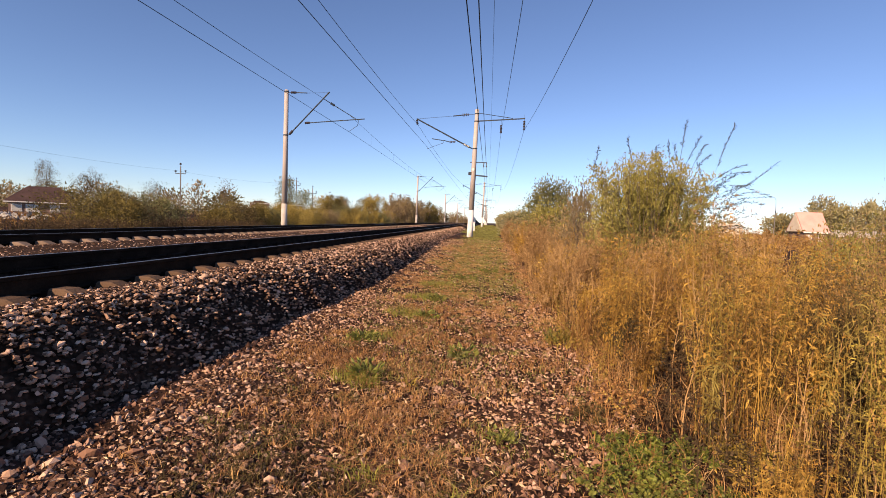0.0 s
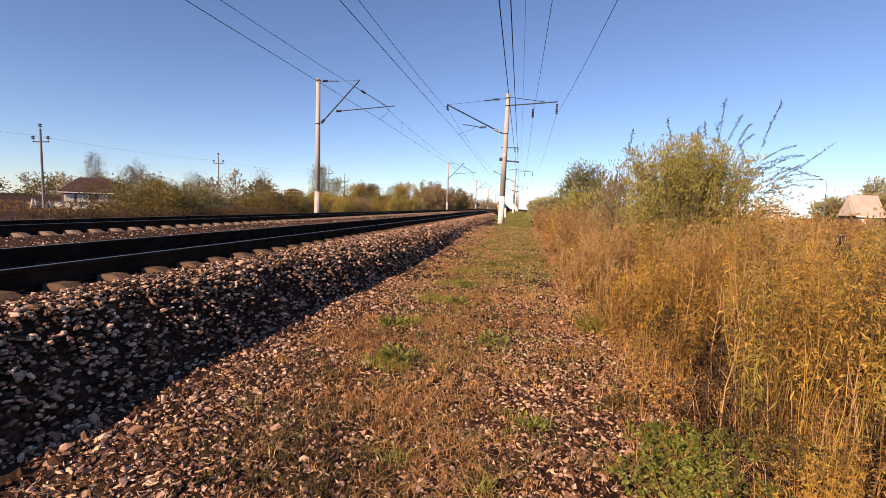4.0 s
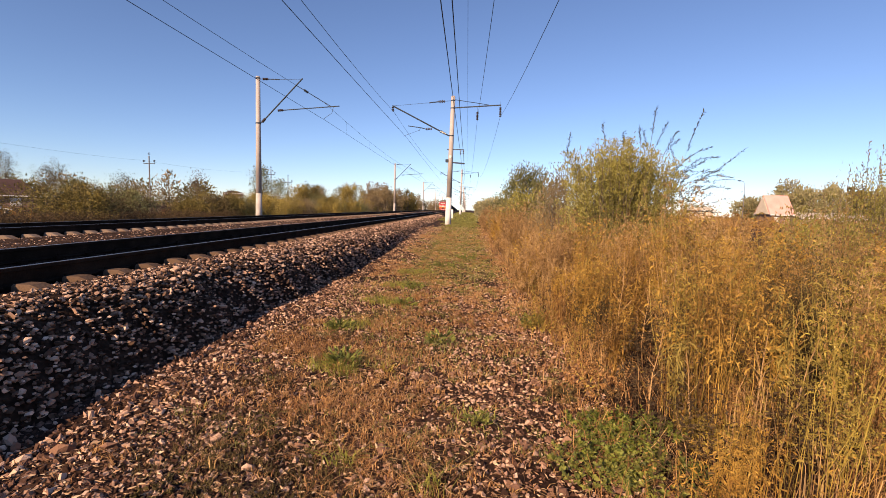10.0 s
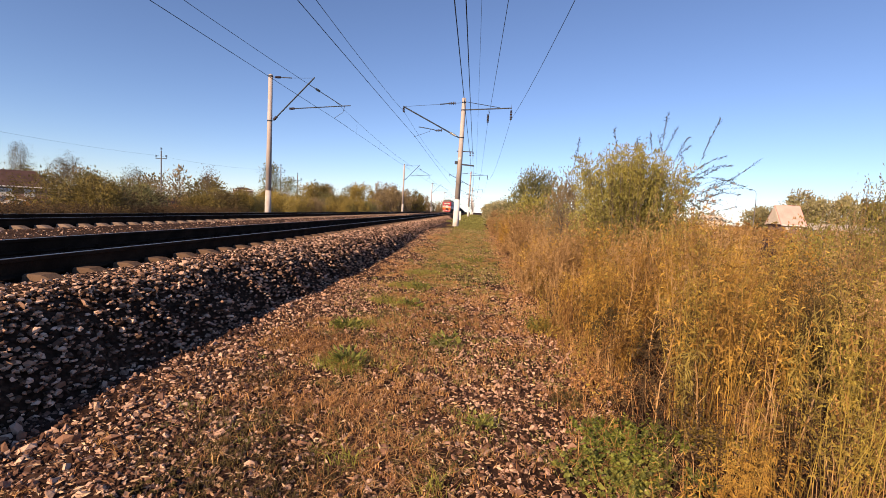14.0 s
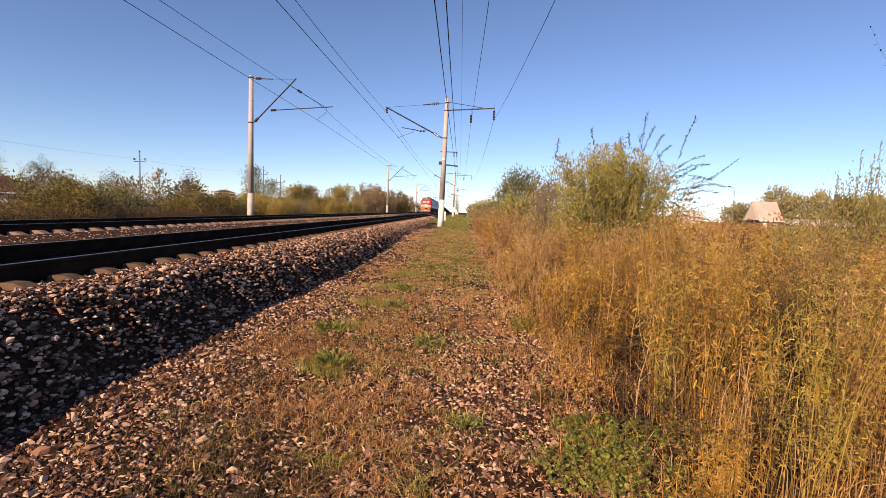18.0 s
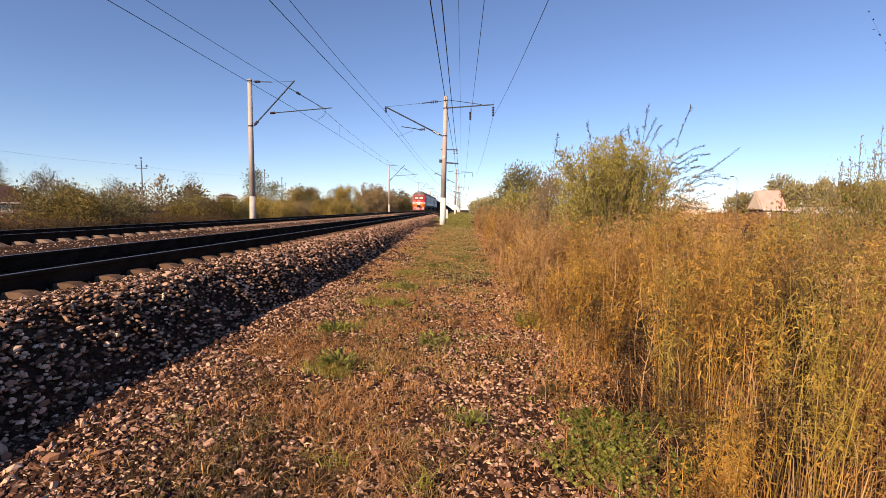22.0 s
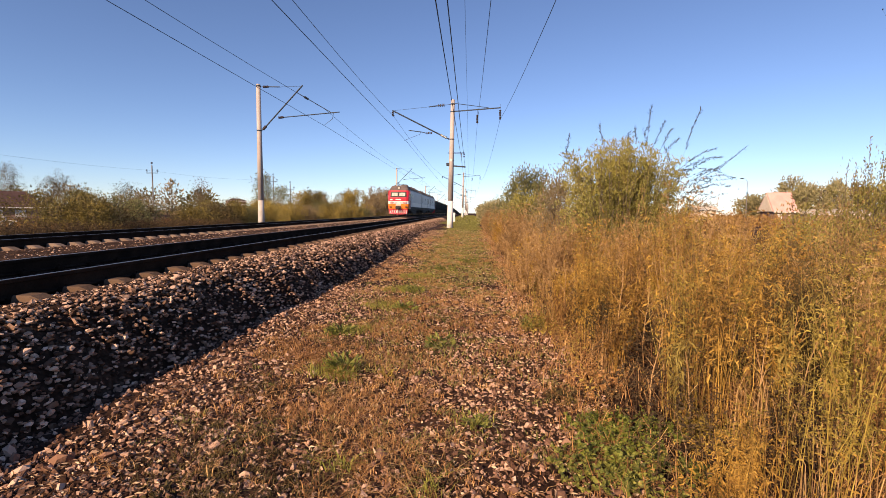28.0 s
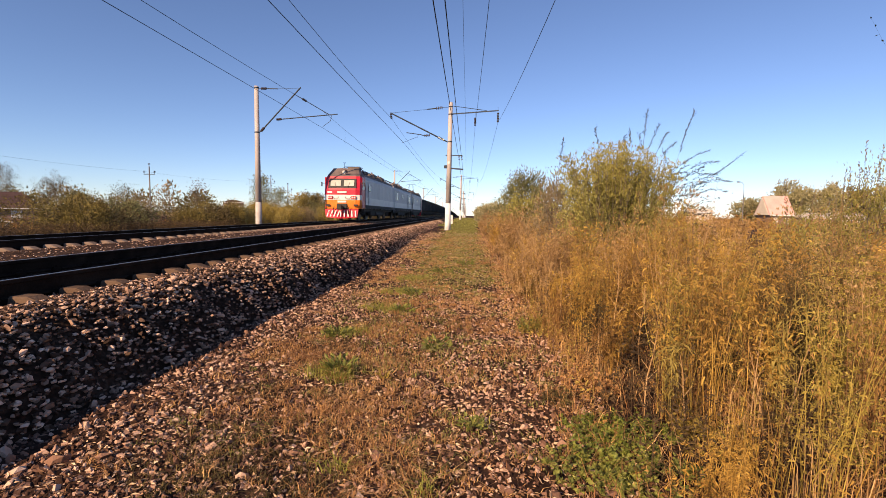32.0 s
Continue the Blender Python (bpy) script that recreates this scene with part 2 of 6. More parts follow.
M["pole_wood"] = surface("grey_weathered_pole", [(.14, .13, .13), (.24, .22, .21)], 2, .9, fine=20, stretch=(1, 1, .2))
gm, gn, gl = material("window_glass")
gb = gn["Principled BSDF"]
gb.inputs["Base Color"].default_value, gb.inputs["Roughness"].default_value = (.02, .024, .026, 1), .22
gb.inputs["Specular IOR Level"].default_value = .25
M["glass"] = gm
M["straw"] = surface("pale_straw_stalks", [(.20, .10, .04), (.40, .23, .095), (.60, .40, .19)], 1.2, .75, island=.6, fine=6)
M["curtain"] = surface("pale_curtain_behind_glass", [(.45, .43, .38), (.68, .66, .6)], 1.2, .15, fine=5)


# ---- mesh helpers ----
def mesh_of(name, verts, quads=None, tris=None, mat=None, smooth=False):
    """A mesh from number arrays."""
    me = bpy.data.meshes.new(name)
    me.vertices.add(len(verts))
    me.vertices.foreach_set("co", np.ascontiguousarray(verts, dtype=np.float32).ravel())
    parts = [np.asarray(f, dtype=np.int32) for f in (quads, tris) if f is not None and len(f)]
    loops = np.concatenate([f.ravel() for f in parts])
    sizes = np.concatenate([np.full(len(f), f.shape[1], dtype=np.int32) for f in parts])
    me.loops.add(len(loops))
    me.loops.foreach_set("vertex_index", loops)
    me.polygons.add(len(sizes))
    me.polygons.foreach_set("loop_start", np.concatenate([[0], np.cumsum(sizes)[:-1]]).astype(np.int32))
    me.polygons.foreach_set("use_smooth", np.full(len(sizes), smooth, dtype=bool))
    if mat:
        me.materials.append(mat)
    me.update(calc_edges=True)
    return me


def turns(n, upright=False, tilt=0.3):
    """n random rotation matrices; upright ones turn about z and lean a little."""
    if upright:
        a = rng.uniform(0, 2 * np.pi, n)
        b = rng.normal(0, tilt, n)
        ca, sa, cb, sb = np.cos(a), np.sin(a), np.cos(b), np.sin(b)
        z = np.zeros(n)
        return np.stack([np.stack([ca, -sa * cb, sa * sb], 1), np.stack([sa, ca * cb, -ca * sb], 1), np.stack([z, sb, cb], 1)], 1)
    q = rng.normal(size=(n, 4))
    q /= np.linalg.norm(q, axis=1)[:, None]
    w, x, y, z = q.T
    return np.stack([np.stack([1 - 2 * (y * y + z * z), 2 * (x * y - z * w), 2 * (x * z + y * w)], 1),
                     np.stack([2 * (x * y + z * w), 1 - 2 * (x * x + z * z), 2 * (y * z - x * w)], 1),
                     np.stack([2 * (x * z - y * w), 2 * (y * z + x * w), 1 - 2 * (x * x + y * y)], 1)], 1)


def rock_kinds(count):
    """Broken stones with blunt corners: a ball of twenty faces, pressed, dented and cut flat here and there."""
    g = (1 + 5 ** .5) / 2
    base = np.array([(-1, g, 0), (1, g, 0), (-1, -g, 0), (1, -g, 0), (0, -1, g), (0, 1, g), (0, -1, -g), (0, 1, -g), (g, 0, -1), (g, 0, 1), (-g, 0, -1), (-g, 0, 1)]) / (1 + g * g) ** .5
    tri = np.array([(0, 11, 5), (0, 5, 1), (0, 1, 7), (0, 7, 10), (0, 10, 11), (1, 5, 9), (5, 11, 4), (11, 10, 2), (10, 7, 6), (7, 1, 8), (3, 9, 4), (3, 4, 2), (3, 2, 6), (3, 6, 8), (3, 8, 9), (4, 9, 5), (2, 4, 11), (6, 2, 10), (8, 6, 7), (9, 8, 1)])
    kinds = []
    for k in range(count):
        v = base * rng.uniform(.86, 1.12, (12, 1))
        for c in range(5):
            d = rng.normal(size=3)
            d /= np.linalg.norm(d)
            v = v - np.clip(v @ d - rng.uniform(.22, .6), 0, None)[:, None] * d
        kinds.append(v * np.array([rng.uniform(1.2, 1.75), rng.uniform(.85, 1.15), rng.uniform(.48, .78)]))
    return kinds, tri


ROCKS, ROCK_TRI = rock_kinds(14)


def chip_kinds(count):
    """Small broken stones with eight corners."""
    base = np.array([(x, y, z) for x in (-.62, .62) for y in (-.62, .62) for z in (-.62, .62)])
    tri = np.array([(0, 1, 3), (0, 3, 2), (4, 6, 7), (4, 7, 5), (0, 4, 5), (0, 5, 1), (2, 3, 7), (2, 7, 6), (0, 2, 6), (0, 6, 4), (1, 5, 7), (1, 7, 3)])
    return [(base * rng.uniform(.75, 1.2, (8, 1)) + rng.normal(0, .13, base.shape)) * np.array([rng.uniform(1, 1.35), rng.uniform(.8, 1), rng.uniform(.5, .8)]) for k in range(count)], tri


SHARDS, SHARD_TRI = chip_kinds(12)


def stones(name, places, sizes, mat, small=.0, flat=False):
    """One mesh of many broken stones; small and far ones have fewer corners."""
    plain = (sizes < small) | (places[:, 1] > 11) | (places[:, 1] < 0)
    vs, fs, at = [], [], 0
    for shapes, tri, these in ((ROCKS, ROCK_TRI, np.nonzero(~plain)[0]), (SHARDS, SHARD_TRI, np.nonzero(plain)[0])):
        kind = rng.integers(0, len(shapes), len(these))
        for k, shape in enumerate(shapes):
            i = these[kind == k]
            if not len(i):
                continue
            r = turns(len(i), flat, .6) * sizes[i][:, None, None]
            v = np.einsum("nij,kj->nki", r, shape) + places[i][:, None, :]
            f = tri[None] + (at + np.arange(len(i)) * len(shape))[:, None, None]
            vs.append(v.reshape(-1, 3)), fs.append(f.reshape(-1, 3))
            at += v.shape[0] * v.shape[1]
    return mesh_of(name, np.concatenate(vs), tris=np.concatenate(fs), mat=mat)


def leaves(places, ways, length, width, fold=.25):
    """Pointed leaves: one folded quad each, from places along ways."""
    n = len(places)
    ways = ways / np.linalg.norm(ways, axis=1)[:, None]
    side = np.cross(ways, rng.normal(size=(n, 3)))
    side /= np.linalg.norm(side, axis=1)[:, None]
    up = np.cross(side, ways)
    length, width = np.broadcast_to(length, n)[:, None], np.broadcast_to(width, n)[:, None]
    mid = places + ways * length * .45 + up * width * fold
    v = np.stack([places, mid + side * width * .5, places + ways * length, mid - side * width * .5], 1)
    return v.reshape(-1, 3), np.arange(4 * n).reshape(n, 4)


def curled(places, ways, length, width):
    """Narrow leaves in two lengths that bend over towards the tip."""
    n = len(places)
    ways = ways / np.linalg.norm(ways, axis=1)[:, None]
    side = np.cross(ways, rng.normal(size=(n, 3)))
    side /= np.linalg.norm(side, axis=1)[:, None]
    length, width = np.broadcast_to(length, n)[:, None], np.broadcast_to(width, n)[:, None]
    mid = places + ways * length * .5
    tip = mid + (ways * .55 + np.cross(side, ways) * rng.uniform(-.5, .5, (n, 1)) + np.array([0, 0, -1]) * rng.uniform(.1, .9, (n, 1))) * length * .5
    w = side * width * .5
    v = np.stack([places - w * .5, places + w * .5, mid - w, mid + w, tip - w * .1, tip + w * .1], 1)
    q = np.array([(0, 1, 3, 2), (2, 3, 5, 4)])[None] + (np.arange(n) * 6)[:, None, None]
    return v.reshape(-1, 3), q.reshape(-1, 4)


def chips(places, ways, length, width):
    """Small three-cornered leaves."""
    n = len(places)
    ways = ways / np.linalg.norm(ways, axis=1)[:, None]
    side = np.cross(ways, rng.normal(size=(n, 3)))
    side /= np.linalg.norm(side, axis=1)[:, None]
    length, width = np.broadcast_to(length, n)[:, None], np.broadcast_to(width, n)[:, None]
    v = np.stack([places - side * width * .5, places + side * width * .5, places + ways * length], 1)
    return v.reshape(-1, 3), np.arange(3 * n).reshape(n, 3)


def ribbons(paths, width):
    """Thin stems: for each path of k points a strip of k - 1 quads, turned at random about its line."""
    n, k, _ = paths.shape
    a = rng.uniform(0, 2 * np.pi, n)
    side = np.stack([np.cos(a), np.sin(a), np.zeros(n)], 1)[:, None, :]
    w = np.broadcast_to(width, n)[:, None, None] * np.linspace(1, .35, k)[None, :, None] * .5
    v = np.stack([paths - side * w, paths + side * w], 2).reshape(-1, 3)
    j = np.arange(k - 1)
    q = np.stack([2 * j, 2 * j + 1, 2 * j + 3, 2 * j + 2], 1)[None] + (np.arange(n) * 2 * k)[:, None, None]
    return v, q.reshape(-1, 4)


def joined(*pieces):
    vs, qs, at = [], [], 0
    for v, q in pieces:
        vs.append(v), qs.append(q + at)
        at += len(v)
    return np.concatenate(vs), np.concatenate(qs)


def weeds(spots, height, stem_w, per_stem, leaf_l, leaf_w, lean=.12, start=.2, droop=.0, bushy=.012, twig=.0, flat=1.0, spire=.8, far=False, curl=False):
    """Upright stalks with small leaves all along and on side twigs; heights is one number for each spot."""
    n = len(spots)
    dirs = rng.normal(0, lean, (n, 2))
    k = 4
    s = np.linspace(0, 1, k)
    path = np.zeros((n, k, 3))
    path[:, :, :2] = spots[:, None, :2] + dirs[:, None, :] * (s ** 1.6)[None, :, None] * height[:, None, None]
    path[:, :, 2] = spots[:, None, 2] + s[None] * height[:, None] * (1 - .1 * np.abs(dirs).sum(1))[:, None]
    path[:, 1:, :2] += rng.normal(0, .02, (n, k - 1, 2)) * height[:, None, None]
    stem = ribbons(path, stem_w)
    m = n * per_stem
    who = np.repeat(np.arange(n), per_stem)
    u = rng.uniform(start, 1, m) ** spire
    if twig:
        u = np.round(u * 9 + rng.uniform(-.12, .12, m)) / 9
    at = spots[who].copy()
    at[:, :2] += dirs[who] * (u ** 1.6 * height[who])[:, None]
    at[:, 2] += u * height[who] * (1 - .1 * np.abs(dirs[who]).sum(1))
    a = rng.uniform(0, 2 * np.pi, m)
    way = np.stack([flat * np.cos(a), flat * np.sin(a), rng.normal(.35 - droop, .5, m)], 1)
    if twig:
        b = u * 61.0 + who * 2.4 + rng.normal(0, .25, m)
        out = rng.uniform(0, 1, m) ** .7 * twig * height[who] * (1.15 - u)
        at += np.stack([np.cos(b) * out, np.sin(b) * out, out * .9], 1)
        way = way * .7 + np.stack([np.cos(b), np.sin(b), .8 - droop + 0 * b], 1) * .6
    size = np.clip(rng.gamma(4, .2, m), .3, 1.3) * (1.1 - .5 * u) * np.clip(spots[who][:, 1] / 3.2, .62, 1)
    at += rng.normal(0, bushy, at.shape) * height[who][:, None] * np.array([1, 1, .5])
    at[:, 2] = np.maximum(at[:, 2], spots[who][:, 2] + .01)
    if far:
        lv, tri = chips(at, way, leaf_l * size, leaf_w * size)
        return np.concatenate([stem[0], lv]), stem[1], tri + len(stem[0])
    lv = (curled if curl else leaves)(at, way, leaf_l * size, leaf_w * size)
    return joined(stem, lv)


def blades(spots, height, width, lean=.5):
    """Grass blades that bend outwards."""
    n = len(spots)
    a = rng.uniform(0, 2 * np.pi, n)
    out = np.stack([np.cos(a), np.sin(a)], 1) * (np.abs(rng.normal(0, lean, n)) * height)[:, None]
    s = np.array([0, .5, 1])
    path = np.zeros((n, 3, 3))
    path[:, :, :2] = spots[:, None, :2] + out[:, None, :] * (s ** 2)[None, :, None]
    path[:, :, 2] = spots[:, None, 2] + height[:, None] * (s - .45 * s ** 3)[None]
    return ribbons(path, width)


def solid(bm, x0, x1, y0, y1, z0, z1, bevel=0.0):
    """A box, its edges rounded by bevel."""
    vs = bmesh.ops.create_cube(bm, size=1)["verts"]
    for v in vs:
        v.co = Vector(((x0 + x1) / 2 + v.co.x * (x1 - x0), (y0 + y1) / 2 + v.co.y * (y1 - y0), (z0 + z1) / 2 + v.co.z * (z1 - z0)))
    if bevel:
        es = {e for v in vs for e in v.link_edges}
        bmesh.ops.bevel(bm, geom=list(es), offset=bevel, segments=2, affect="EDGES")
    return bm


def rod(bm, a, b, r0, r1=None, seg=8):
    """A round bar from a to b."""
    a, b = Vector(a), Vector(b)
    r1 = r0 if r1 is None else r1
    m = Matrix.Translation((a + b) / 2) @ (b - a).to_track_quat("Z", "Y").to_matrix().to_4x4()
    bmesh.ops.create_cone(bm, cap_ends=True, segments=seg, radius1=r0, radius2=r1, depth=(b - a).length, matrix=m)
    return bm


def outline(bm, pts, y0, y1):
    """A closed outline of (x, z) points, drawn out from y0 to y1."""
    a = [bm.verts.new((x, y0, z)) for x, z in pts]
    b = [bm.verts.new((x, y1, z)) for x, z in pts]
    n = len(pts)
    for i in range(n):
        bm.faces.new((a[i], a[(i + 1) % n], b[(i + 1) % n], b[i]))
    bm.faces.new(a[::-1]), bm.faces.new(b)
    bmesh.ops.recalc_face_normals(bm, faces=bm.faces[:])
    return bm


def part(name, bm, mat, parent, label="", smooth=False):
    """One mesh under a thing or a part."""
    me = bpy.data.meshes.new(name)
    bm.to_mesh(me)
    bm.free()
    me.materials.append(mat)
    if smooth:
        me.polygons.foreach_set("use_smooth", np.ones(len(me.polygons), dtype=bool))
    ob = new(name, me)
    ob.parent = parent
    return tagged(ob, label)


def thing(name, m, label, category, group="", kind=""):
    ob = new(name)
    ob.matrix_world = m
    return tagged(ob, label, category, group, kind)


def stuff(name, me, label, category):
    return tagged(new(name, me), label, category, kind="stuff")


B = bmesh.new


def step(a, b, v):
    s = np.clip((v - a) / (b - a), 0, 1)
    return s * s * (3 - 2 * s)


def wave(x, y, f, seed=0.0):
    """A cheap smooth unevenness."""
    return (np.sin(x * f * 1.3 + seed) * np.cos(y * f + 1.7 * seed) + .6 * np.sin(x * f * 2.9 + y * f * 1.7 + seed) + .4 * np.cos(y * f * 4.1 - x * f * 2.2 + 2 * seed)) / 2


def dip(y):
    """The line and the land fall away slowly beyond the second masts."""
    u = np.clip(np.asarray(y, float) - 100, 0, 600)
    return np.where(u < 400, -3.9e-5 * u * u, -6.24 - .0312 * (u - 400) + 7.8e-5 * (u - 400) ** 2)


def ground_z(x, y):
    """Height of the bare ground: the track side path, the weedy field, the land beyond the line."""
    x, y = np.asarray(x, float), np.asarray(y, float)
    path = -.85 + .29 * step(10, 34, y)
    right = path - .12 * step(.8, 2.5, x) - .2 * step(4, 30, x)
    left = -1.0 + .12 * step(-60, -16, x)
    z = np.where(x > -3.3, right, left)
    near = np.exp(-((x / 12) ** 2)) * np.exp(-(y / 60) ** 2)
    return z + .018 * wave(x, y, 2.6) * near + .05 * wave(x, y, .5, 2.0) * (np.abs(x) > 1.5) * (1 - .7 * near) + dip(y)


# ---- ground, ballast bed ----
def build_ground():
    xs = np.concatenate([[-2500, -1200, -600, -300, -180, -120], np.arange(-90, -20, 5.), np.arange(-20, -3.2, 1.2), np.arange(-3.2, 6, .12), np.arange(6, 20, 1.), np.arange(20, 90, 5.), [120, 180, 300, 600, 1200, 2500]])
    ys = np.concatenate([[-600, -200, -80, -40, -20, -8], np.arange(-4, 16, .14), np.arange(16, 50, 1.), np.arange(50, 200, 6.), [220, 260, 320, 400, 550, 800, 1200, 2000, 3500]])
    X, Y = np.meshgrid(xs, ys)
    v = np.stack([X, Y, ground_z(X, Y)], 2).reshape(-1, 3)
    nx, ny = len(xs), len(ys)
    i = (np.arange(ny - 1)[:, None] * nx + np.arange(nx - 1)[None]).ravel()
    return tagged(new("ground", mesh_of("ground", v, np.stack([i, i + 1, i + nx + 1, i + nx], 1), mat=M["soil"], smooth=True)), "stony brown soil along the railway line", "ground", kind="structure")


TOP = [(-15.2, -1.05), (-13.4, -.29), (-11.7, -.27), (-9.6, -.28), (-9.3, -.24), (-9.15, -.2), (-8.85, -.19), (-8.6, -.21), (-8.3, -.24), (-6.4, -.29), (-6.2, -.25), (-5.85, -.25), (-5.73, -.19), (-5.6, -.19), (-5.5, -.29), (-4.3, -.29), (-4.2, -.21), (-4.08, -.205), (-3.98, -.2), (-3.85, -.185), (-3.74, -.165), (-3.58, -.175)]
STEEP = TOP + [(-3.45, -.2), (-3.3, -.25), (-3.15, -.375), (-3.0, -.52), (-2.85, -.69), (-2.76, -.82), (-2.68, -.95), (-2.3, -1.35)]
GENTLE = TOP + [(-3.45, -.2), (-3.3, -.23), (-3.1, -.31), (-2.9, -.45), (-2.75, -.6), (-2.6, -.77), (-2.48, -.95), (-2.3, -1.1)]


def bed_z(x, y):
    """Cribs a little below the sleeper tops; the shoulder is steep where freshly tipped and gentler further on."""
    y = np.asarray(y, float)
    k = step(4.5, 9.5, y)
    x = x + (.035 * np.sin(y * 2.3 + .5) + .022 * np.sin(y * 5.9) + .014 * np.sin(y * 13.1)) * step(-3.6, -3.1, np.asarray(x, float))
    a = np.interp(x, [p[0] for p in STEEP], [p[1] for p in STEEP])
    return a + (np.interp(x, [p[0] for p in GENTLE], [p[1] for p in GENTLE]) - a) * k + dip(y)


def build_bed():
    xs = np.concatenate([[-15.2, -14.3, -13.4], np.arange(-13, -9.8, .6), [-9.6, -9.3, -9.15, -8.85, -8.6, -8.3, -7.5, -6.4, -6.2, -5.85, -5.73, -5.6, -5.5, -4.9, -4.3, -4.2, -4.08, -3.98, -3.85], [-3.74, -3.58, -3.45, -3.3, -3.2, -3.15, -3.1, -3.0, -2.9, -2.85, -2.76, -2.68, -2.6, -2.45, -2.3]])
    ys = np.concatenate([[-250, -100, -40], np.arange(-10, 40, .4), np.arange(40, 200, 8.), [240, 320, 450, 700, 1200, 2200]])
    X, Y = np.meshgrid(xs, ys)
    v = np.stack([X, Y, bed_z(X, Y) + .006 * wave(X, Y, 3.0, 1.0) - .03 * ((X > -3.55) & (X < -2.5))], 2).reshape(-1, 3)
    nx, ny = len(xs), len(ys)
    i = (np.arange(ny - 1)[:, None] * nx + np.arange(nx - 1)[None]).ravel()
    bed = mesh_of("trackbed", v, np.stack([i, i + 1, i + nx + 1, i + nx], 1), mat=M["ballast"], smooth=True)
    bed.materials.append(M["track_gravel"])
    bed.polygons.foreach_set("material_index", (X[:-1, :-1].ravel() < -5.8).astype(np.int32))
    return tagged(new("trackbed", bed), "raised bed of grey-pink crushed stone ballast", "trackbed", kind="structure")


ground = build_ground()
trackbed = build_bed()
LOOSE = []        # the nearest stones, laid one by one at the end


def spread(n, x0, x1, y0, y1, bias=1.0):
    """n spots in a strip, closer together near the viewer."""
    u = rng.uniform(0, 1, n)
    y = y0 + (y1 - y0) * u ** bias
    return rng.uniform(x0, x1, n), y


def off_sleepers(x, y):
    """True where no sleeper top lies."""
    k = np.ones(len(x), bool)
    for c, y0 in ((NEAR, 2.87), (FAR, 8.24)):
        d = np.abs((y - y0 + PITCH / 2) % PITCH - PITCH / 2)
        k &= ~((np.abs(x - c) < 1.17) & (d < .135))
    return k


def ballast_stones():
    x, y = spread(46000, -3.8, -2.35, -1, 60, 2.1)
    xb, yb = spread(7000, -3.72, -2.35, -10, -.3, 1.0)
    x, y = np.concatenate([x, xb]), np.concatenate([y, yb + rng.normal(0, .4, len(yb))])
    k = off_sleepers(x, y) & (bed_z(x, y) > ground_z(x, y) - .08 * rng.uniform(0, 1, len(x)))
    x, y = x[k], y[k]
    size = np.clip(rng.gamma(5, .0028, len(x)) + .006, .010, .036) * (1 + np.abs(y) / 50)
    size = np.where(x < -3.5, np.minimum(size, .02 * (1 + np.abs(y) / 50)), size)
    p = np.stack([x, y, np.maximum(bed_z(x, y), ground_z(x, y)) + size * np.where(x < -3.5, rng.uniform(-.8, .1, len(x)), rng.uniform(-.4, .9, len(x)))], 1)
    near = np.nonzero((y > 2.5) & (y < 5.2) & (size > .024))[0][:300]
    LOOSE.append((trackbed, p[near], size[near], "loose_stone", True))
    p, size = np.delete(p, near, 0), np.delete(size, near)
    stuff("ballast_shoulder_stones", stones("ballast_shoulder_stones", p, size, M["stone"], .022, True), "loose angular grey and pink crushed stones", "ballast")
    x1, y1 = spread(10000, -9.4, -6.4, 1, 60, 1.8)
    x2, y2 = spread(7000, -4.2, -3.55, -2, 60, 1.8)
    x3, y3 = spread(2000, -13.6, -10.9, 5, 70, 1.5)
    x, y = np.concatenate([x1, x2, x3]), np.concatenate([y1, y2, y3])
    k = off_sleepers(x, y)
    x, y = x[k], y[k]
    size = rng.uniform(.012, .023, len(x)) * (1 + np.abs(y) / 50)
    p = np.stack([x, y, bed_z(x, y) + size * rng.uniform(-.6, .15, len(x))], 1)
    stuff("track_ballast_stones", stones("track_ballast_stones", p, size, M["stone"], .03), "crushed stone filling between the sleepers and tracks", "ballast")


def path_stones():
    x, y = spread(14000, -2.75, 1.25, -3, 30, 1.4)
    xn, yn = spread(42000, -2.75, 1.25, 1.6, 9, 1.6)
    xb, yb = spread(9000, -2.75, 1.3, -7, 1.9, 1.0)
    yn = np.where(yn < 2.0, yn - np.abs(rng.normal(0, .7, len(yn))), yn)
    x, y = np.concatenate([x, xn, xb]), np.concatenate([y, yn, yb + rng.normal(0, .5, len(yb))])
    keep = rng.uniform(0, 1, len(x)) < .4 + .6 * (np.clip(wave(x, y, 1.1, .6) + .55, 0, 1)) * np.where(np.abs(x + .9) < .5, .4, 1)
    x, y = x[keep], y[keep]
    size = np.clip(rng.gamma(2.4, .0041, len(x)) + .0042, 0, .034) * (1 + np.abs(y) / 45) * (1 + .35 * step(-1.9, -2.6, x))
    p = np.stack([x, y, ground_z(x, y) + size * rng.uniform(-.45, .3, len(x))], 1)
    near = np.nonzero((y > 1.9) & (y < 4) & (size > .019))[0][:300]
    LOOSE.append((ground, p[near], size[near], "loose_gravel", False))
    p, size = np.delete(p, near, 0), np.delete(size, near)
    stuff("path_gravel", stones("path_gravel", p, size, M["gravel"], .026), "pinkish broken stones trodden into the dirt path", "gravel")


ballast_stones()
path_stones()


# ---- rails and sleepers ----
def rail_profile():
    return [(-.075, -.18), (.075, -.18), (.075, -.168), (.012, -.15), (.012, -.045), (.036, -.036), (.036, -.006), (.03, -.001), (-.03, -.001), (-.036, -.006), (-.036, -.036), (-.012, -.045), (-.012, -.15), (-.075, -.168)]


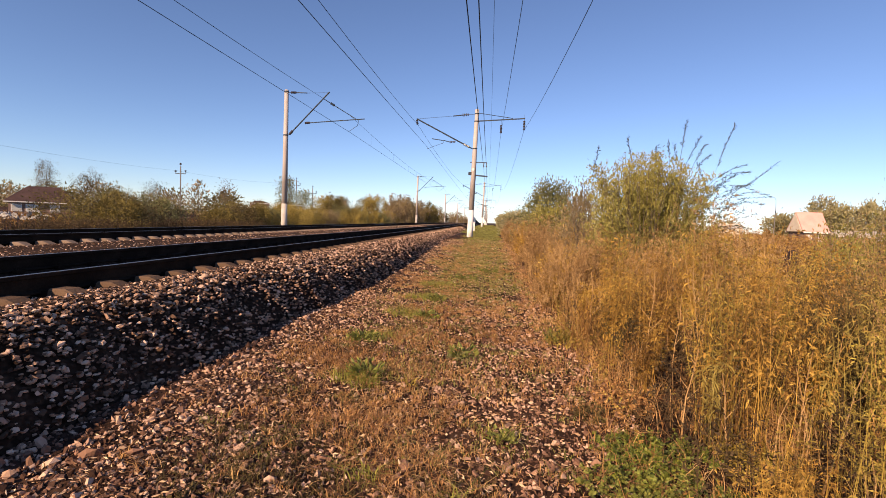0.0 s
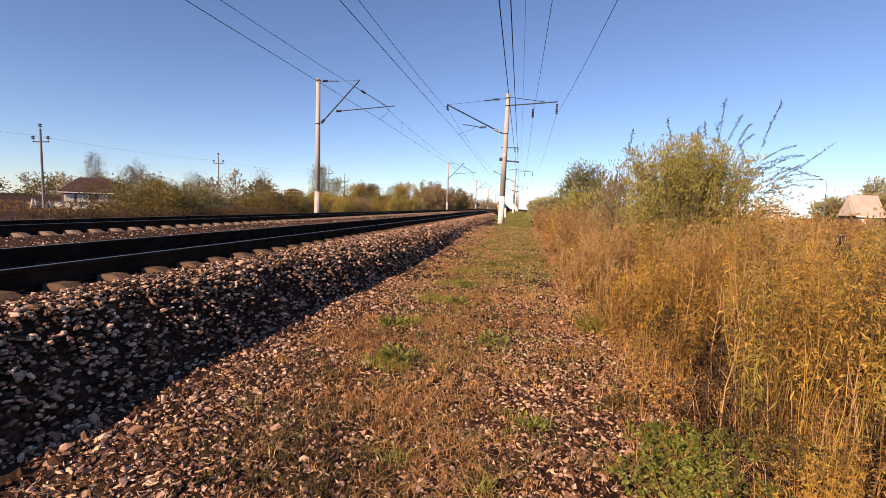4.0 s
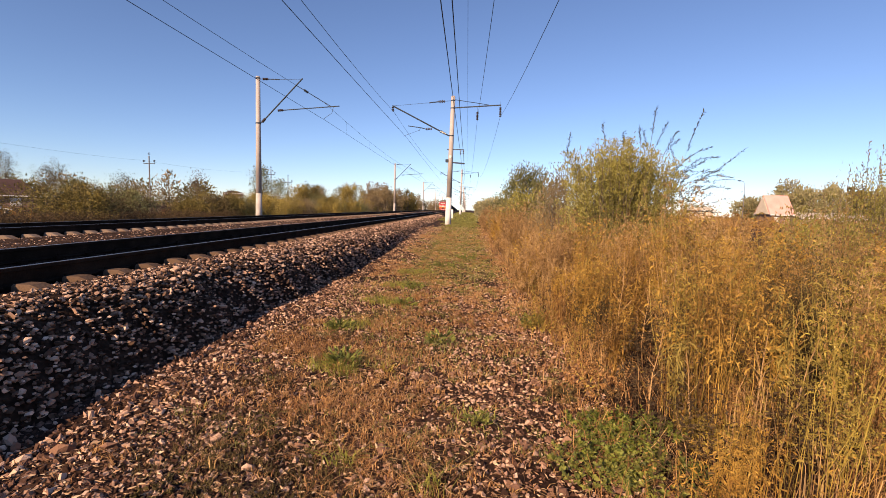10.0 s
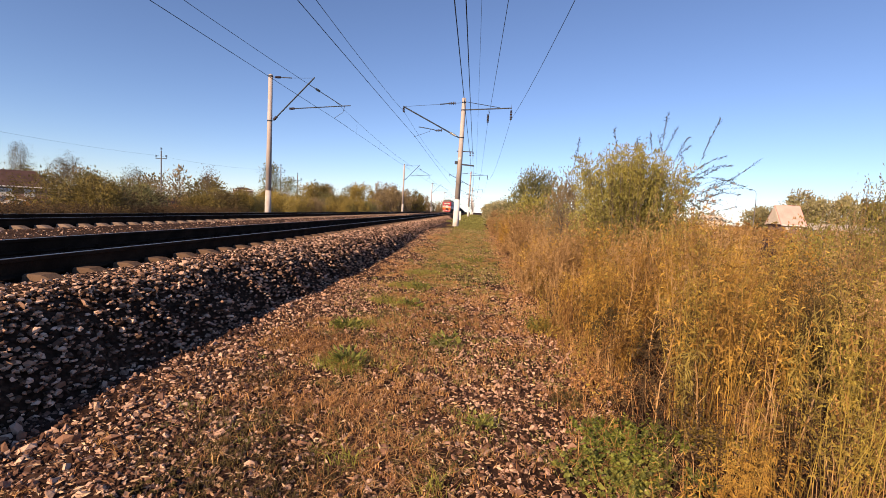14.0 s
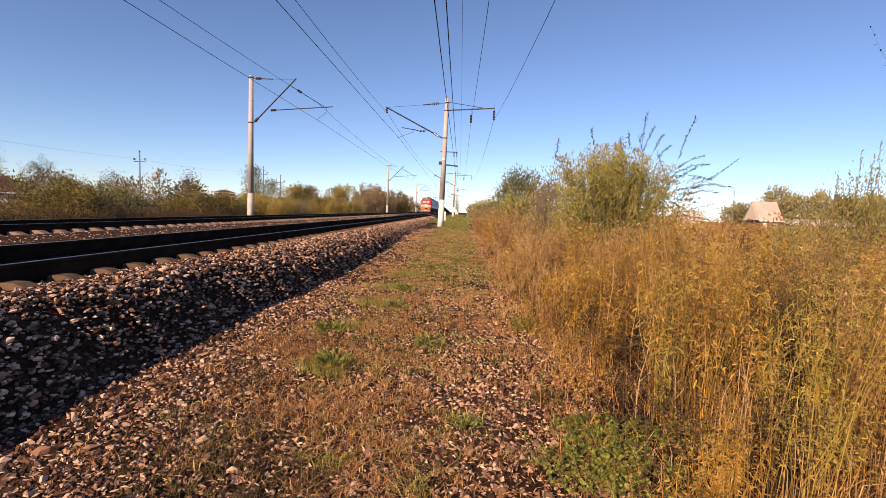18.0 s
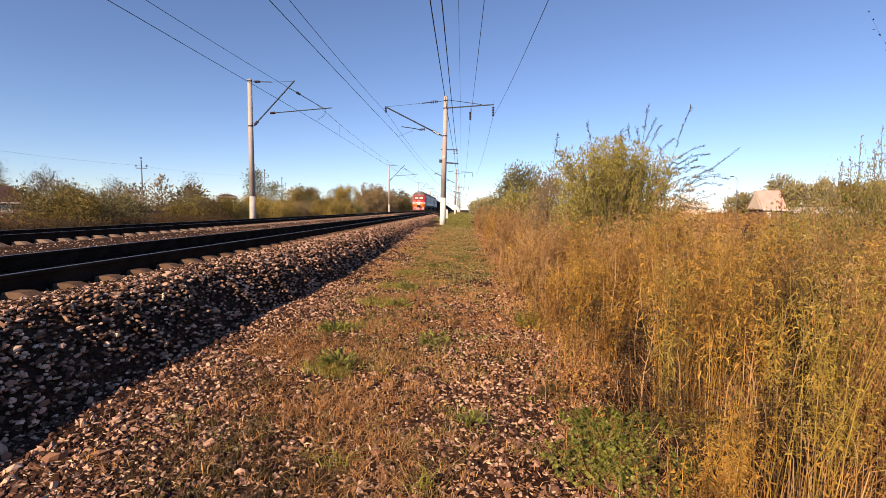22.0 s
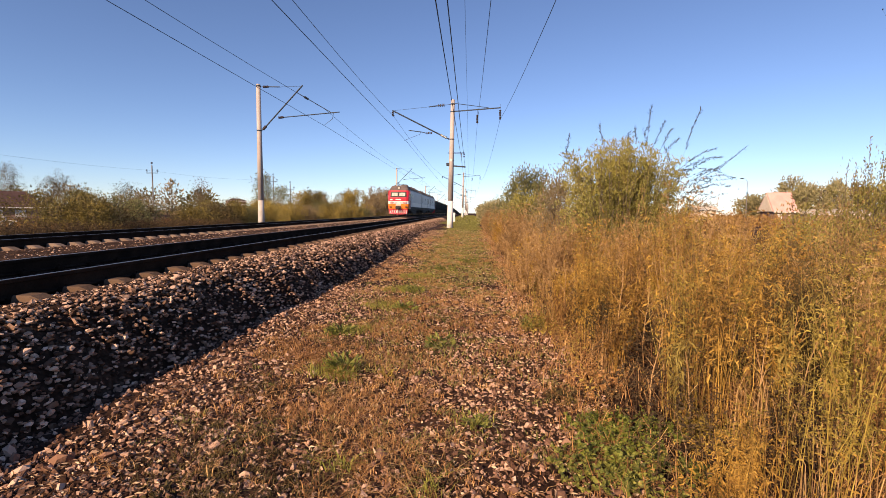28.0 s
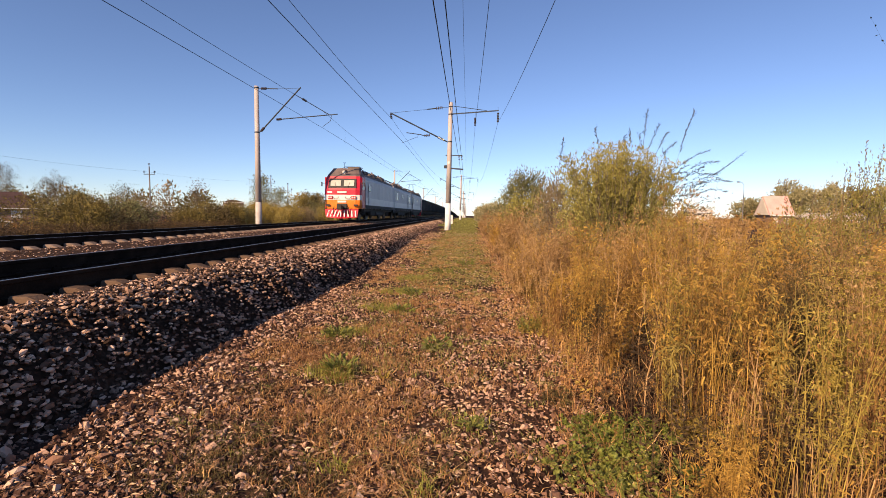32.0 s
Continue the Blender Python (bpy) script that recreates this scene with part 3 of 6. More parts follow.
def sleeper_mesh(ends):
    bm = B()
    outline(bm, [(-.14, -.42), (.14, -.42), (.09, -.2), (-.09, -.2)], -1.25, 1.25)
    bmesh.ops.rotate(bm, verts=bm.verts[:], matrix=Matrix.Rotation(radians(90), 3, "Z"))
    es = [e for e in bm.edges if all(v.co.z > -.25 for v in e.verts)]
    bmesh.ops.bevel(bm, geom=es, offset=.015, segments=1, affect="EDGES")
    for c in (-1.06, 1.06, -.9, .9, -.685, .685, -.62, .62):
        bmesh.ops.bisect_plane(bm, geom=bm.verts[:] + bm.edges[:] + bm.faces[:], plane_co=(c, 0, 0), plane_no=(1, 0, 0))
    for v in bm.verts:
        if abs(v.co.x) < .65 and v.co.z > -.3:
            v.co.z -= .08
        if .85 < abs(v.co.x) < 1.2 and v.co.z > -.3:
            v.co.z += .065
    # middle faces get the dark material that carries the shade of the rails
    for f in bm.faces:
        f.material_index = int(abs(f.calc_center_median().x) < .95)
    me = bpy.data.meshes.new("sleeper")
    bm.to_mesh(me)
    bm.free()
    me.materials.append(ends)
    me.materials.append(M["rail_shade"])
    return me


def clip_mesh():
    bm = B()
    for s in (-.76, .76):
        for d in (-.095, .095):
            solid(bm, s + d - .03, s + d + .03, -.05, .05, -.2, -.15)
            rod(bm, (s + d, 0, -.16), (s + d, 0, -.115), .016, seg=6)
    me = bpy.data.meshes.new("rail_fastening")
    bm.to_mesh(me)
    bm.free()
    me.materials.append(M["rail_side"])
    return me


def strip(bm, pts):
    """An outline of (x, z) points drawn out along the whole line, following its fall."""
    rings = [[bm.verts.new((x, y, z + float(dip(y)))) for x, z in pts] for y in (-150, 100, *range(140, 701, 40), 1500)]
    n = len(pts)
    for a, b in zip(rings, rings[1:]):
        for i in range(n):
            bm.faces.new((a[i], a[(i + 1) % n], b[(i + 1) % n], b[i]))
    bm.faces.new(rings[0][::-1]), bm.faces.new(rings[-1])
    bmesh.ops.recalc_face_normals(bm, faces=bm.faces[:])


def railway(x, label):
    t = thing("railway_track", pose(x, 0, 0), label, "railway track", "tracks of the line", "structure")
    for s in (-.76, .76):
        bm = B()
        strip(bm, [(px + s, pz) for px, pz in rail_profile()])
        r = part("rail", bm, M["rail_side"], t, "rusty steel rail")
        bm = B()
        strip(bm, [(s - .012, -.0005), (s + .026, -.0005), (s + .026, .002), (s - .012, .002)])
        part("running_surface", bm, M["rail_top"], r, "bright worn rail head")
    return t


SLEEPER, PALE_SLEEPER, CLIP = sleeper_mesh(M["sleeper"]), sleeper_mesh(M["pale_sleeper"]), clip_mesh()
tracks = [(railway(NEAR, "near railway track of rusty rails on concrete sleepers"), 2.87), (railway(FAR, "far railway track of rusty rails on concrete sleepers"), 8.24)]


# ---- catenary masts ----
def insulator_rod(bm, a, b, r=.05, n=4):
    """A short bar with porcelain discs."""
    a, b = Vector(a), Vector(b)
    rod(bm, a, b, r * .4)
    for i in range(n):
        c = a.lerp(b, (i + .5) / n)
        d = (b - a).normalized() * .02
        rod(bm, c - d * 1.6, c + d * 1.6, r * 1.5, r * 1.25, 10)


def mast_shaft(t, top, foot, white, lean, paint):
    bm = B()
    rod(bm, (lean * (white - foot), 0, white), (lean * (top - foot), 0, top), .20, .145, 16)
    part("shaft", bm, M["concrete"], t, "tapered pinkish-grey concrete shaft", True)
    bm = B()
    rod(bm, (0, 0, foot), (lean * (white - foot), 0, white), .235, .2, 16)
    part("painted_base", bm, paint, t, "pale painted foot of the mast", True)
    bm = B()
    rod(bm, (lean * (top - foot), 0, top - .01), (lean * (top - foot), 0, top + .03), .15, .12, 16)
    part("cap", bm, M["concrete"], t)


def mast_left(x, y, m_label):
    """Mast on the far side of the line, with a single cantilever over the far track."""
    t = thing("catenary_mast", pose(x, y, 0), m_label, "catenary mast", "catenary masts")
    mast_shaft(t, 9.5, -1.0, 1.35, 0.0, M["pale_base"])
    bm = B()
    rod(bm, (.22, 0, 6.33), (.5, 0, 6.6), .045)
    rod(bm, (.5, 0, 6.6), (3.2, 0, 9.43), .05)
    c = part("cantilever", bm, M["steel"], t, "inclined dark steel cantilever tube")
    bm = B()
    insulator_rod(bm, (.28, 0, 6.38), (.52, 0, 6.63), .07)
    part("insulator", bm, M["insulator"], c, "brown ribbed insulator")
    bm = B()
    rod(bm, (.14, 0, 9.35), (.35, 0, 9.35), .02)
    rod(bm, (.75, 0, 9.35), (1.55, 0, 9.33), .035)
    rod(bm, (1.55, 0, 9.33), (3.2, 0, 9.38), .011)
    g = part("tie_rod", bm, M["steel"], t, "thin steel tie rod to the mast top")
    bm = B()
    insulator_rod(bm, (.35, 0, 9.35), (.75, 0, 9.35), .06)
    part("insulator", bm, M["insulator"], g, "brown ribbed insulator")
    bm = B()
    rod(bm, (1.72, 0, 7.22), (5.82, 0, 7.58), .035)
    rod(bm, (5.4, 0, 7.54), (5.3, 0, 7.1), .014)
    rod(bm, (5.3, 0, 7.1), (4.7, 0, 6.68), .014)
    a = part("register_arm", bm, M["steel"], t, "slim steel register arm")
    bm = B()
    insulator_rod(bm, (1.42, 0, 7.2), (1.8, 0, 7.23), .06)
    part("insulator", bm, M["insulator"], a, "brown ribbed insulator")
    bm = B()
    rod(bm, (2.75, 0, 8.95), (5.3, 0, 7.5), .026)
    insulator_rod(bm, (3.3, 0, 8.64), (3.6, 0, 8.47), .06, 3)
    part("suspension_rod", bm, M["steel"], t)
    for h in (6.25, 9.35):
        part("clamp", rod(B(), (0, 0, h), (0, 0, h + .09), .205 - h * .004, seg=16), M["steel"], t)
    return t


def mast_right(x, y, m_label):
    """Mast beside the path: cantilever over the near track, and a bracket with feeder wires on its other side."""
    t = thing("catenary_mast", pose(x, y, 0), m_label, "catenary mast", "catenary masts")
    mast_shaft(t, 8.76, -1.0, 1.45, .014, M["whitewash"])
    bm = B()
    rod(bm, (-.1, 0, 5.95), (-.75, 0, 6.27), .045)
    rod(bm, (-.75, 0, 6.27), (-4.3, 0, 8.03), .05)
    c = part("cantilever", bm, M["steel"], t, "inclined dark steel cantilever tube")
    bm = B()
    insulator_rod(bm, (-.3, 0, 6.05), (-.75, 0, 6.27), .07)
    part("insulator", bm, M["insulator"], c, "brown ribbed insulator")
    bm = B()
    insulator_rod(bm, (-4.28, 0, 7.95), (-4.22, 0, 7.6), .06, 3)
    part("hanging_insulator", bm, M["insulator"], c, "brown insulator under the cantilever tip")
    bm = B()
    rod(bm, (0, 0, 8.45), (-.5, 0, 8.4), .015)
    rod(bm, (-.95, 0, 8.36), (-1.6, 0, 8.28), .04)
    rod(bm, (-1.6, 0, 8.28), (-4.25, 0, 8.02), .011)
    g = part("tie_rod", bm, M["steel"], t, "thin steel tie rod to the mast top")
    bm = B()
    insulator_rod(bm, (-.45, 0, 8.41), (-.95, 0, 8.36), .075, 4)
    part("insulator", bm, M["insulator"], g, "brown ribbed insulator")
    bm = B()
    rod(bm, (-1.75, 0, 6.38), (-2.1, 0, 6.47), .03)
    rod(bm, (-2.1, 0, 6.47), (-3.1, 0, 6.6), .03)
    rod(bm, (-2.2, 0, 6.47), (-2.3, 0, 6.25), .012)
    rod(bm, (-2.3, 0, 6.3), (-3.45, 0, 5.85), .012)
    a = part("register_arm", bm, M["steel"], t, "slim steel register arm")
    bm = B()
    insulator_rod(bm, (-1.35, 0, 6.42), (-1.8, 0, 6.39), .06)
    part("insulator", bm, M["insulator"], a, "brown ribbed insulator")
    bm = B()
    solid(bm, .05, 3.62, -.045, .045, 7.9, 7.97)
    for v in bm.verts:
        v.co.z += (v.co.x - .05) * .075
    b = part("feeder_bracket", bm, M["steel"], t, "steel bracket arm for the feeder wires")
    bm = B()
    rod(bm, (.1, 0, 8.55), (2.75, 0, 8.2), .022)
    part("stay", bm, M["steel"], b)
    for px, z0, z1 in ((1.93, 7.7, 7.1), (3.58, 8.05, 7.35)):
        bm = B()
        rod(bm, (px, 0, z0 + .42), (px, 0, z0), .008)
        insulator_rod(bm, (px, 0, z0), (px, 0, z1), .06, 6)
        part("hanging_insulator", bm, M["insulator"], b, "string of dark insulator discs")
    bm = B()
    solid(bm, -.3, .16, -.12, .12, 4.02, 4.24, .02)
    solid(bm, .1, 1.12, -.05, .05, 3.98, 4.08)
    for v in bm.verts:
        if v.co.x > .5:
            v.co.z -= .08
    part("crossarm", bm, M["steel"], t, "bolted crossarm low on the mast")
    bm = B()
    solid(bm, -.2, 1.04, -.03, .03, 4.93, 4.99)
    part("wire_bracket", bm, M["steel"], t)
    for px in (.8, 1.0):
        bm = B()
        insulator_rod(bm, (px, 0, 4.6), (px, 0, 4.96), .04, 2)
        part("pin_insulator", bm, M["insulator"], t)
    for h in (5.9, 7.88, 8.42):
        part("clamp", rod(B(), (.014 * (h + 1), 0, h), (.014 * (h + 1), 0, h + .08), .21 - h * .006, seg=16), M["steel"], t)
    bm = B()
    rod(bm, (.045, -.2, 4.42), (.045, -.16, 4.42), .1, seg=14)
    part("number_disc", bm, M["whitewash"], t, "small white marker disc")
    return t


left_mast = mast_left(*MAST_A, "concrete catenary mast with a cantilever over the far track")
right_mast = mast_right(*MAST_B, "leaning concrete catenary mast with whitewashed foot beside the path")
for k in (-1, 1, 2, 3, 4, 5, 6):
    copy_thing(left_mast, pose(MAST_A[0], MAST_A[1] + k * SPAN, float(dip(MAST_A[1] + k * SPAN))))
    copy_thing(right_mast, pose(MAST_B[0], MAST_B[1] + k * SPAN, float(dip(MAST_B[1] + k * SPAN))))


# ---- overhead wires ----
def wire(name, x, z, sag, y0, label, r=.009, zig=0.0, group="overhead wires", spans=8):
    """A wire hung from mast to mast, with its sag in each span."""
    pts = []
    for s in range(-1, spans - 1):
        for i in range(12):
            u = i / 12
            side = zig * ((-1) ** s) * (1 - 2 * u)
            pts.append((x + side, y0 + (s + u) * SPAN, z - 4 * sag * u * (1 - u)))
    pts = np.array(pts)
    pts[:, 2] += dip(pts[:, 1])
    n, seg = len(pts), 6
    a = np.arange(seg) * 2 * np.pi / seg
    ring = np.stack([np.cos(a), np.zeros(seg), np.sin(a)], 1) * r
    v = (pts[:, None] + ring[None]).reshape(-1, 3)
    i, j = np.meshgrid(np.arange(n - 1), np.arange(seg), indexing="ij")
    k = (j + 1) % seg
    q = np.stack([i * seg + j, i * seg + k, (i + 1) * seg + k, (i + 1) * seg + j], 2).reshape(-1, 4)
    return tagged(new(name, mesh_of(name, v, q, mat=M["wire"], smooth=True)), label, "overhead wire", group)


def droppers(parent, x, zc, zm, sagc, sagm, y0):
    """Thin vertical wires between the messenger and the contact wire."""
    for s in range(0, 3):
        for u in (.1, .25, .4, .5, .6, .75, .9):
            w = 4 * u * (1 - u)
            bm = B()
            y = y0 + (s + u) * SPAN
            rod(bm, (x, y, zc - sagc * w + dip(y)), (x, y, zm - sagm * w + dip(y)), .005, seg=5)
            part("dropper", bm, M["wire"], parent)


wire("contact_wire", NEAR + .05, 5.83, .05, MAST_B[1], "contact wire over the near track", .011, .25)
wire("messenger_wire", NEAR + .0, 7.6, .95, MAST_B[1], "sagging messenger wire over the near track", .010, -.62)
c2 = wire("contact_wire", FAR, 6.55, .05, MAST_A[1], "contact wire over the far track", .011, .2)
wire("messenger_wire", FAR - .05, 7.9, .75, MAST_A[1], "sagging messenger wire over the far track", .010)
droppers(c2, FAR, 6.55, 7.9, .05, .75, MAST_A[1])
wire("feeder_wire", MAST_B[0] + 1.93, 7.1, 1.0, MAST_B[1], "feeder wire hung from the mast bracket", .009)
wire("feeder_wire", MAST_B[0] + 3.58, 7.35, 1.4, MAST_B[1], "feeder wire at the tip of the mast bracket", .010)
wire("line_wire", MAST_B[0] + .8, 4.62, .3, MAST_B[1], "low line wire on pin insulators", .011)
wire("line_wire", MAST_B[0] + 1.0, 4.62, .25, MAST_B[1], "low line wire on pin insulators", .011)
wire("earth_wire", MAST_B[0] + 1.2, 8.3, .9, MAST_B[1], "thin wire along the mast tops", .006)


# ---- train ----
def spin_wheelset(parent, y, r=.525, half=.79):
    bm = B()
    for s in (-half, half):
        rod(bm, (s - .065, 0, 0), (s + .065, 0, 0), r, seg=24)
        e = .09 if s < 0 else -.09
        rod(bm, (s + e * .7, 0, 0), (s + e, 0, 0), r + .028, seg=24)
        for k in range(6):
            a = k * math.pi / 3
            solid(bm, s - (.09 if s > 0 else -.05) + (.11 if s > 0 else -.11), s + (.085 if s > 0 else -.07), math.cos(a) * r * .55 - .04, math.cos(a) * r * .55 + .04, math.sin(a) * r * .55 - .04, math.sin(a) * r * .55 + .04)
    rod(bm, (-half, 0, 0), (half, 0, 0), .09, seg=10)
    w = part("wheelset", bm, M["wheel"], parent, "steel wheelset")
    w.matrix_basis = pose(0, y, 0)
    return w


WHEELS = []


def bogie(parent, y, base, wheel_r, half_w):
    bm = B()
    for s in (-1, 1):
        solid(bm, s * half_w - .09, s * half_w + .09, -base / 2 - .75, base / 2 + .75, .12, .42, .04)
        for d in (-base / 2, base / 2):
            solid(bm, s * half_w - .14, s * half_w + .14, d - .2, d + .2, -.18, .18, .04)
            for q in (-.42, .42):
                rod(bm, (s * half_w, d + q, -.02), (s * half_w, d + q, .2), .09, seg=8)
        rod(bm, (s * half_w, -.3, .35), (s * half_w, .3, .35), .13, seg=10)
    solid(bm, -half_w, half_w, -.3, .3, .1, .45)
    b = part("bogie", bm, M["under"], parent, "dark bogie frame with axle boxes")
    b.matrix_basis = pose(0, y, wheel_r)
    for d in (-base / 2, base / 2):
        WHEELS.append((spin_wheelset(b, d, wheel_r), d, wheel_r))
    return b


LEN = 17.5


def side_windows(t, spots, s):
    for y, z, w, h in spots:
        bm = B()
        solid(bm, s * 1.565, s * 1.59, y - w / 2, y + w / 2, z - h / 2, z + h / 2, .01)
        f = part("side_window", bm, M["rubber"], t, "dark side window")
        bm = B()
        solid(bm, s * 1.588, s * 1.597, y - w / 2 + .05, y + w / 2 - .05, z - h / 2 + .05, z + h / 2 - .05)
        part("pane", bm, M["glass"], f)


def roof_gear(t, y0, y1, panto):
    pick = random.Random(int(y1 * 10))
    for s in (-1, 1):
        y = y0
        while y < y1 - 1.2:
            long, high = pick.uniform(.6, 1.8), pick.uniform(.06, .34)
            bm = solid(B(), s * .95 - .34, s * .95 + .34, y, y + long, 4.05, 4.12 + high, .07)
            if high > .26:
                rod(bm, (s * .95, y + long * .5, 4.1 + high), (s * .95, y + long * .5, 4.3 + high), .11, .09, 10)
            part("roof_box", bm, M["loco_roof"], t, "dark roof equipment box")
            y += long + pick.uniform(.1, .8)
    bm = B()
    for y in np.arange(y0 + .4, y1, 1.6):
        insulator_rod(bm, (.25, y, 4.28), (.25, y, 4.72), .09, 3)
    part("roof_insulator", bm, M["insulator"], t)
    bm = B()
    rod(bm, (.25, y0 + .4, 4.74), (.25, y1 - .4, 4.74), .025)
    part("busbar", bm, M["steel"], t)
    bm = B()
    for s in (-1.42, 1.42):
        rod(bm, (s, y0, 4.22), (s, y1, 4.22), .02)
        for y in np.arange(y0, y1, 2.0):
            rod(bm, (s, y, 3.95), (s, y, 4.22), .015)
    part("roof_rail", bm, M["steel"], t)
    if panto is not None:
        up = panto[1]
        y = panto[0]
        bm = B()
        solid(bm, -.6, .6, y - .9, y + .9, 4.45, 4.52)
        for s in (-.5, .5):
            for d in (-.8, .8):
                rod(bm, (s, y + d, 4.2), (s, y + d, 4.48), .05)
        p = part("pantograph", bm, M["steel"], t, "steel pantograph on the roof")
        bm = B()
        k = 1.15 if up else .12
        for s in (-1, 1):
            rod(bm, (s * .55, y - .8, 4.5), (s * .42, y + .75, 4.55 + k * .55), .025)
            rod(bm, (s * .55, y + .8, 4.5), (s * .42, y - .75, 4.55 + k * .55), .025)
            rod(bm, (s * .42, y + .75, 4.55 + k * .55), (s * .3, y, 4.6 + k * 1.15), .02)
            rod(bm, (s * .42, y - .75, 4.55 + k * .55), (s * .3, y, 4.6 + k * 1.15), .02)
        part("frame", bm, M["steel"], p)
        bm = B()
        rod(bm, (-.65, y, 4.64 + k * 1.15), (.65, y, 4.64 + k * 1.15), .03)
        for s in (-1, 1):
            rod(bm, (s * .65, y, 4.64 + k * 1.15), (s * .95, y, 4.48 + k * 1.15), .025)
        part("collector_head", bm, M["steel"], p)


def loco_section(kind, label):
    """kind 0: lead section with its cab, 1: middle, 2: trailing section whose cab looks back."""
    t = thing("locomotive_section", pose(FAR, 0, 0), label, "locomotive", "sections of the locomotive")
    y0, y1 = (1.85 if kind == 0 else .3), (LEN - .3 if kind < 2 else LEN - 1.85)
    body = [(-1.56, 1.05), (1.56, 1.05), (1.56, 3.55), (1.40, 3.95), (.9, 4.2), (-.9, 4.2), (-1.40, 3.95), (-1.56, 3.55)]
    b = part("body", outline(B(), body, y0, y1), M["loco_grey"], t, "grey steel body with ribbed side")
    for s in (-1, 1):
        for y in np.arange(y0 + .7, y1 - .2, 1.3):
            bm = solid(B(), s * 1.56, s * 1.572, y - .015, y + .015, 1.62, 3.5)
            part("seam", bm, M["loco_grey"], b)
        bm = solid(B(), s * 1.56, s * 1.575, y0 + .02, y1 - .02, 1.35, 2.0, .004)
        part("waist_band", bm, M["loco_light"], b, "light grey lower band")
        bm = solid(B(), s * 1.555, s * 1.578, y0, y1, 1.05, 1.35)
        part("sill", bm, M["under"], b, "sooty black sill")
        bm = B()
        for z in (2.15, 2.4, 2.65, 2.9, 3.15, 3.42):
            solid(bm, min(s * 1.56, s * 1.578), max(s * 1.56, s * 1.578), y0 + .5, y1 - .5, z, z + .035)
        part("ribs", bm, M["loco_grey"], b, "pressed lengthwise ribs")
    bm = outline(B(), [(-1.50, 3.80), (-1.40, 3.97), (-.9, 4.22), (.9, 4.22), (1.40, 3.97), (1.50, 3.80), (.9, 4.05), (-.9, 4.05)], y0 + .01, y1 - .01)
    part("roof", bm, M["loco_roof"], t, "brownish grey roof")
    roof_gear(t, y0 + 1.0, y1 - 1.0, {0: (3.6, False), 1: (9.0, False), 2: (12.0, True)}[kind])
    for s in (-1, 1):
        if kind == 0:
            side_windows(t, [(3.6, 2.85, .6, .6)], s)
        if kind == 1:
            side_windows(t, [(2.6, 2.75, .75, 1.0), (7.2, 2.9, .6, .5), (14.6, 2.75, .75, 1.0)], s)
        if kind == 2:
            side_windows(t, [(3.2, 2.75, .75, 1.0), (8.5, 2.9, .6, .5)], s)
    # door recesses
    for s in (-1, 1):
        for y in {0: (3.4,), 1: (13.0,), 2: (1.4, LEN - 3.4)}[kind]:
            bm = solid(B(), s * 1.562, s * 1.585, y - .34, y + .34, 1.5, 3.35, .01)
            d = part("door", bm, M["loco_roof"] if kind else M["loco_grey"], t, "narrow body side door")
            bm = rod(B(), (s * 1.61, y - .45, 1.4), (s * 1.61, y - .45, 3.0), .018)
            part("grab_rail", bm, M["steel"], d)
            bm = solid(B(), s * 1.58, s * 1.594, y - .2, y + .2, 2.6, 3.2)
            part("door_window", bm, M["glass"], d)
    # underframe
    bm = solid(B(), -1.35, 1.35, y0 + .3, y1 - .3, .85, 1.08)
    part("underframe", bm, M["under"], t)
    # added box: stops light showing through between the wheels, dark as the shade there
    part("centre_tank", solid(B(), -.55, .55, y0 + .6, y1 - .6, .32, .9, .03), M["under"], t, "added dark box that closes the gap under the frame")
    for y in (LEN / 2 - 2.0, LEN / 2 + .3, LEN / 2 + 2.4):
        bm = B()
        solid(bm, -1.25, 1.25, y - 1.1, y + 1.1, .45, .9, .05)
        part("equipment_box", bm, M["under"], t)
    for y in (4.1, LEN - 4.1):
        bogie(t, y, 2.9, .625, 1.12)
    if kind != 1:
        cab(t, kind)
    for y in ((LEN, 1) if kind == 0 else (0, -1) if kind == 2 else (0, -1), ) if kind != 1 else ((0, -1), (LEN, 1)):
        bm = outline(B(), [(-1.3, 1.1), (1.3, 1.1), (1.3, 3.7), (-1.3, 3.7)], min(y[0], y[0] - y[1] * .3), max(y[0], y[0] - y[1] * .3))
        part("gangway", bm, M["rubber"], t, "black folding gangway")
    return t


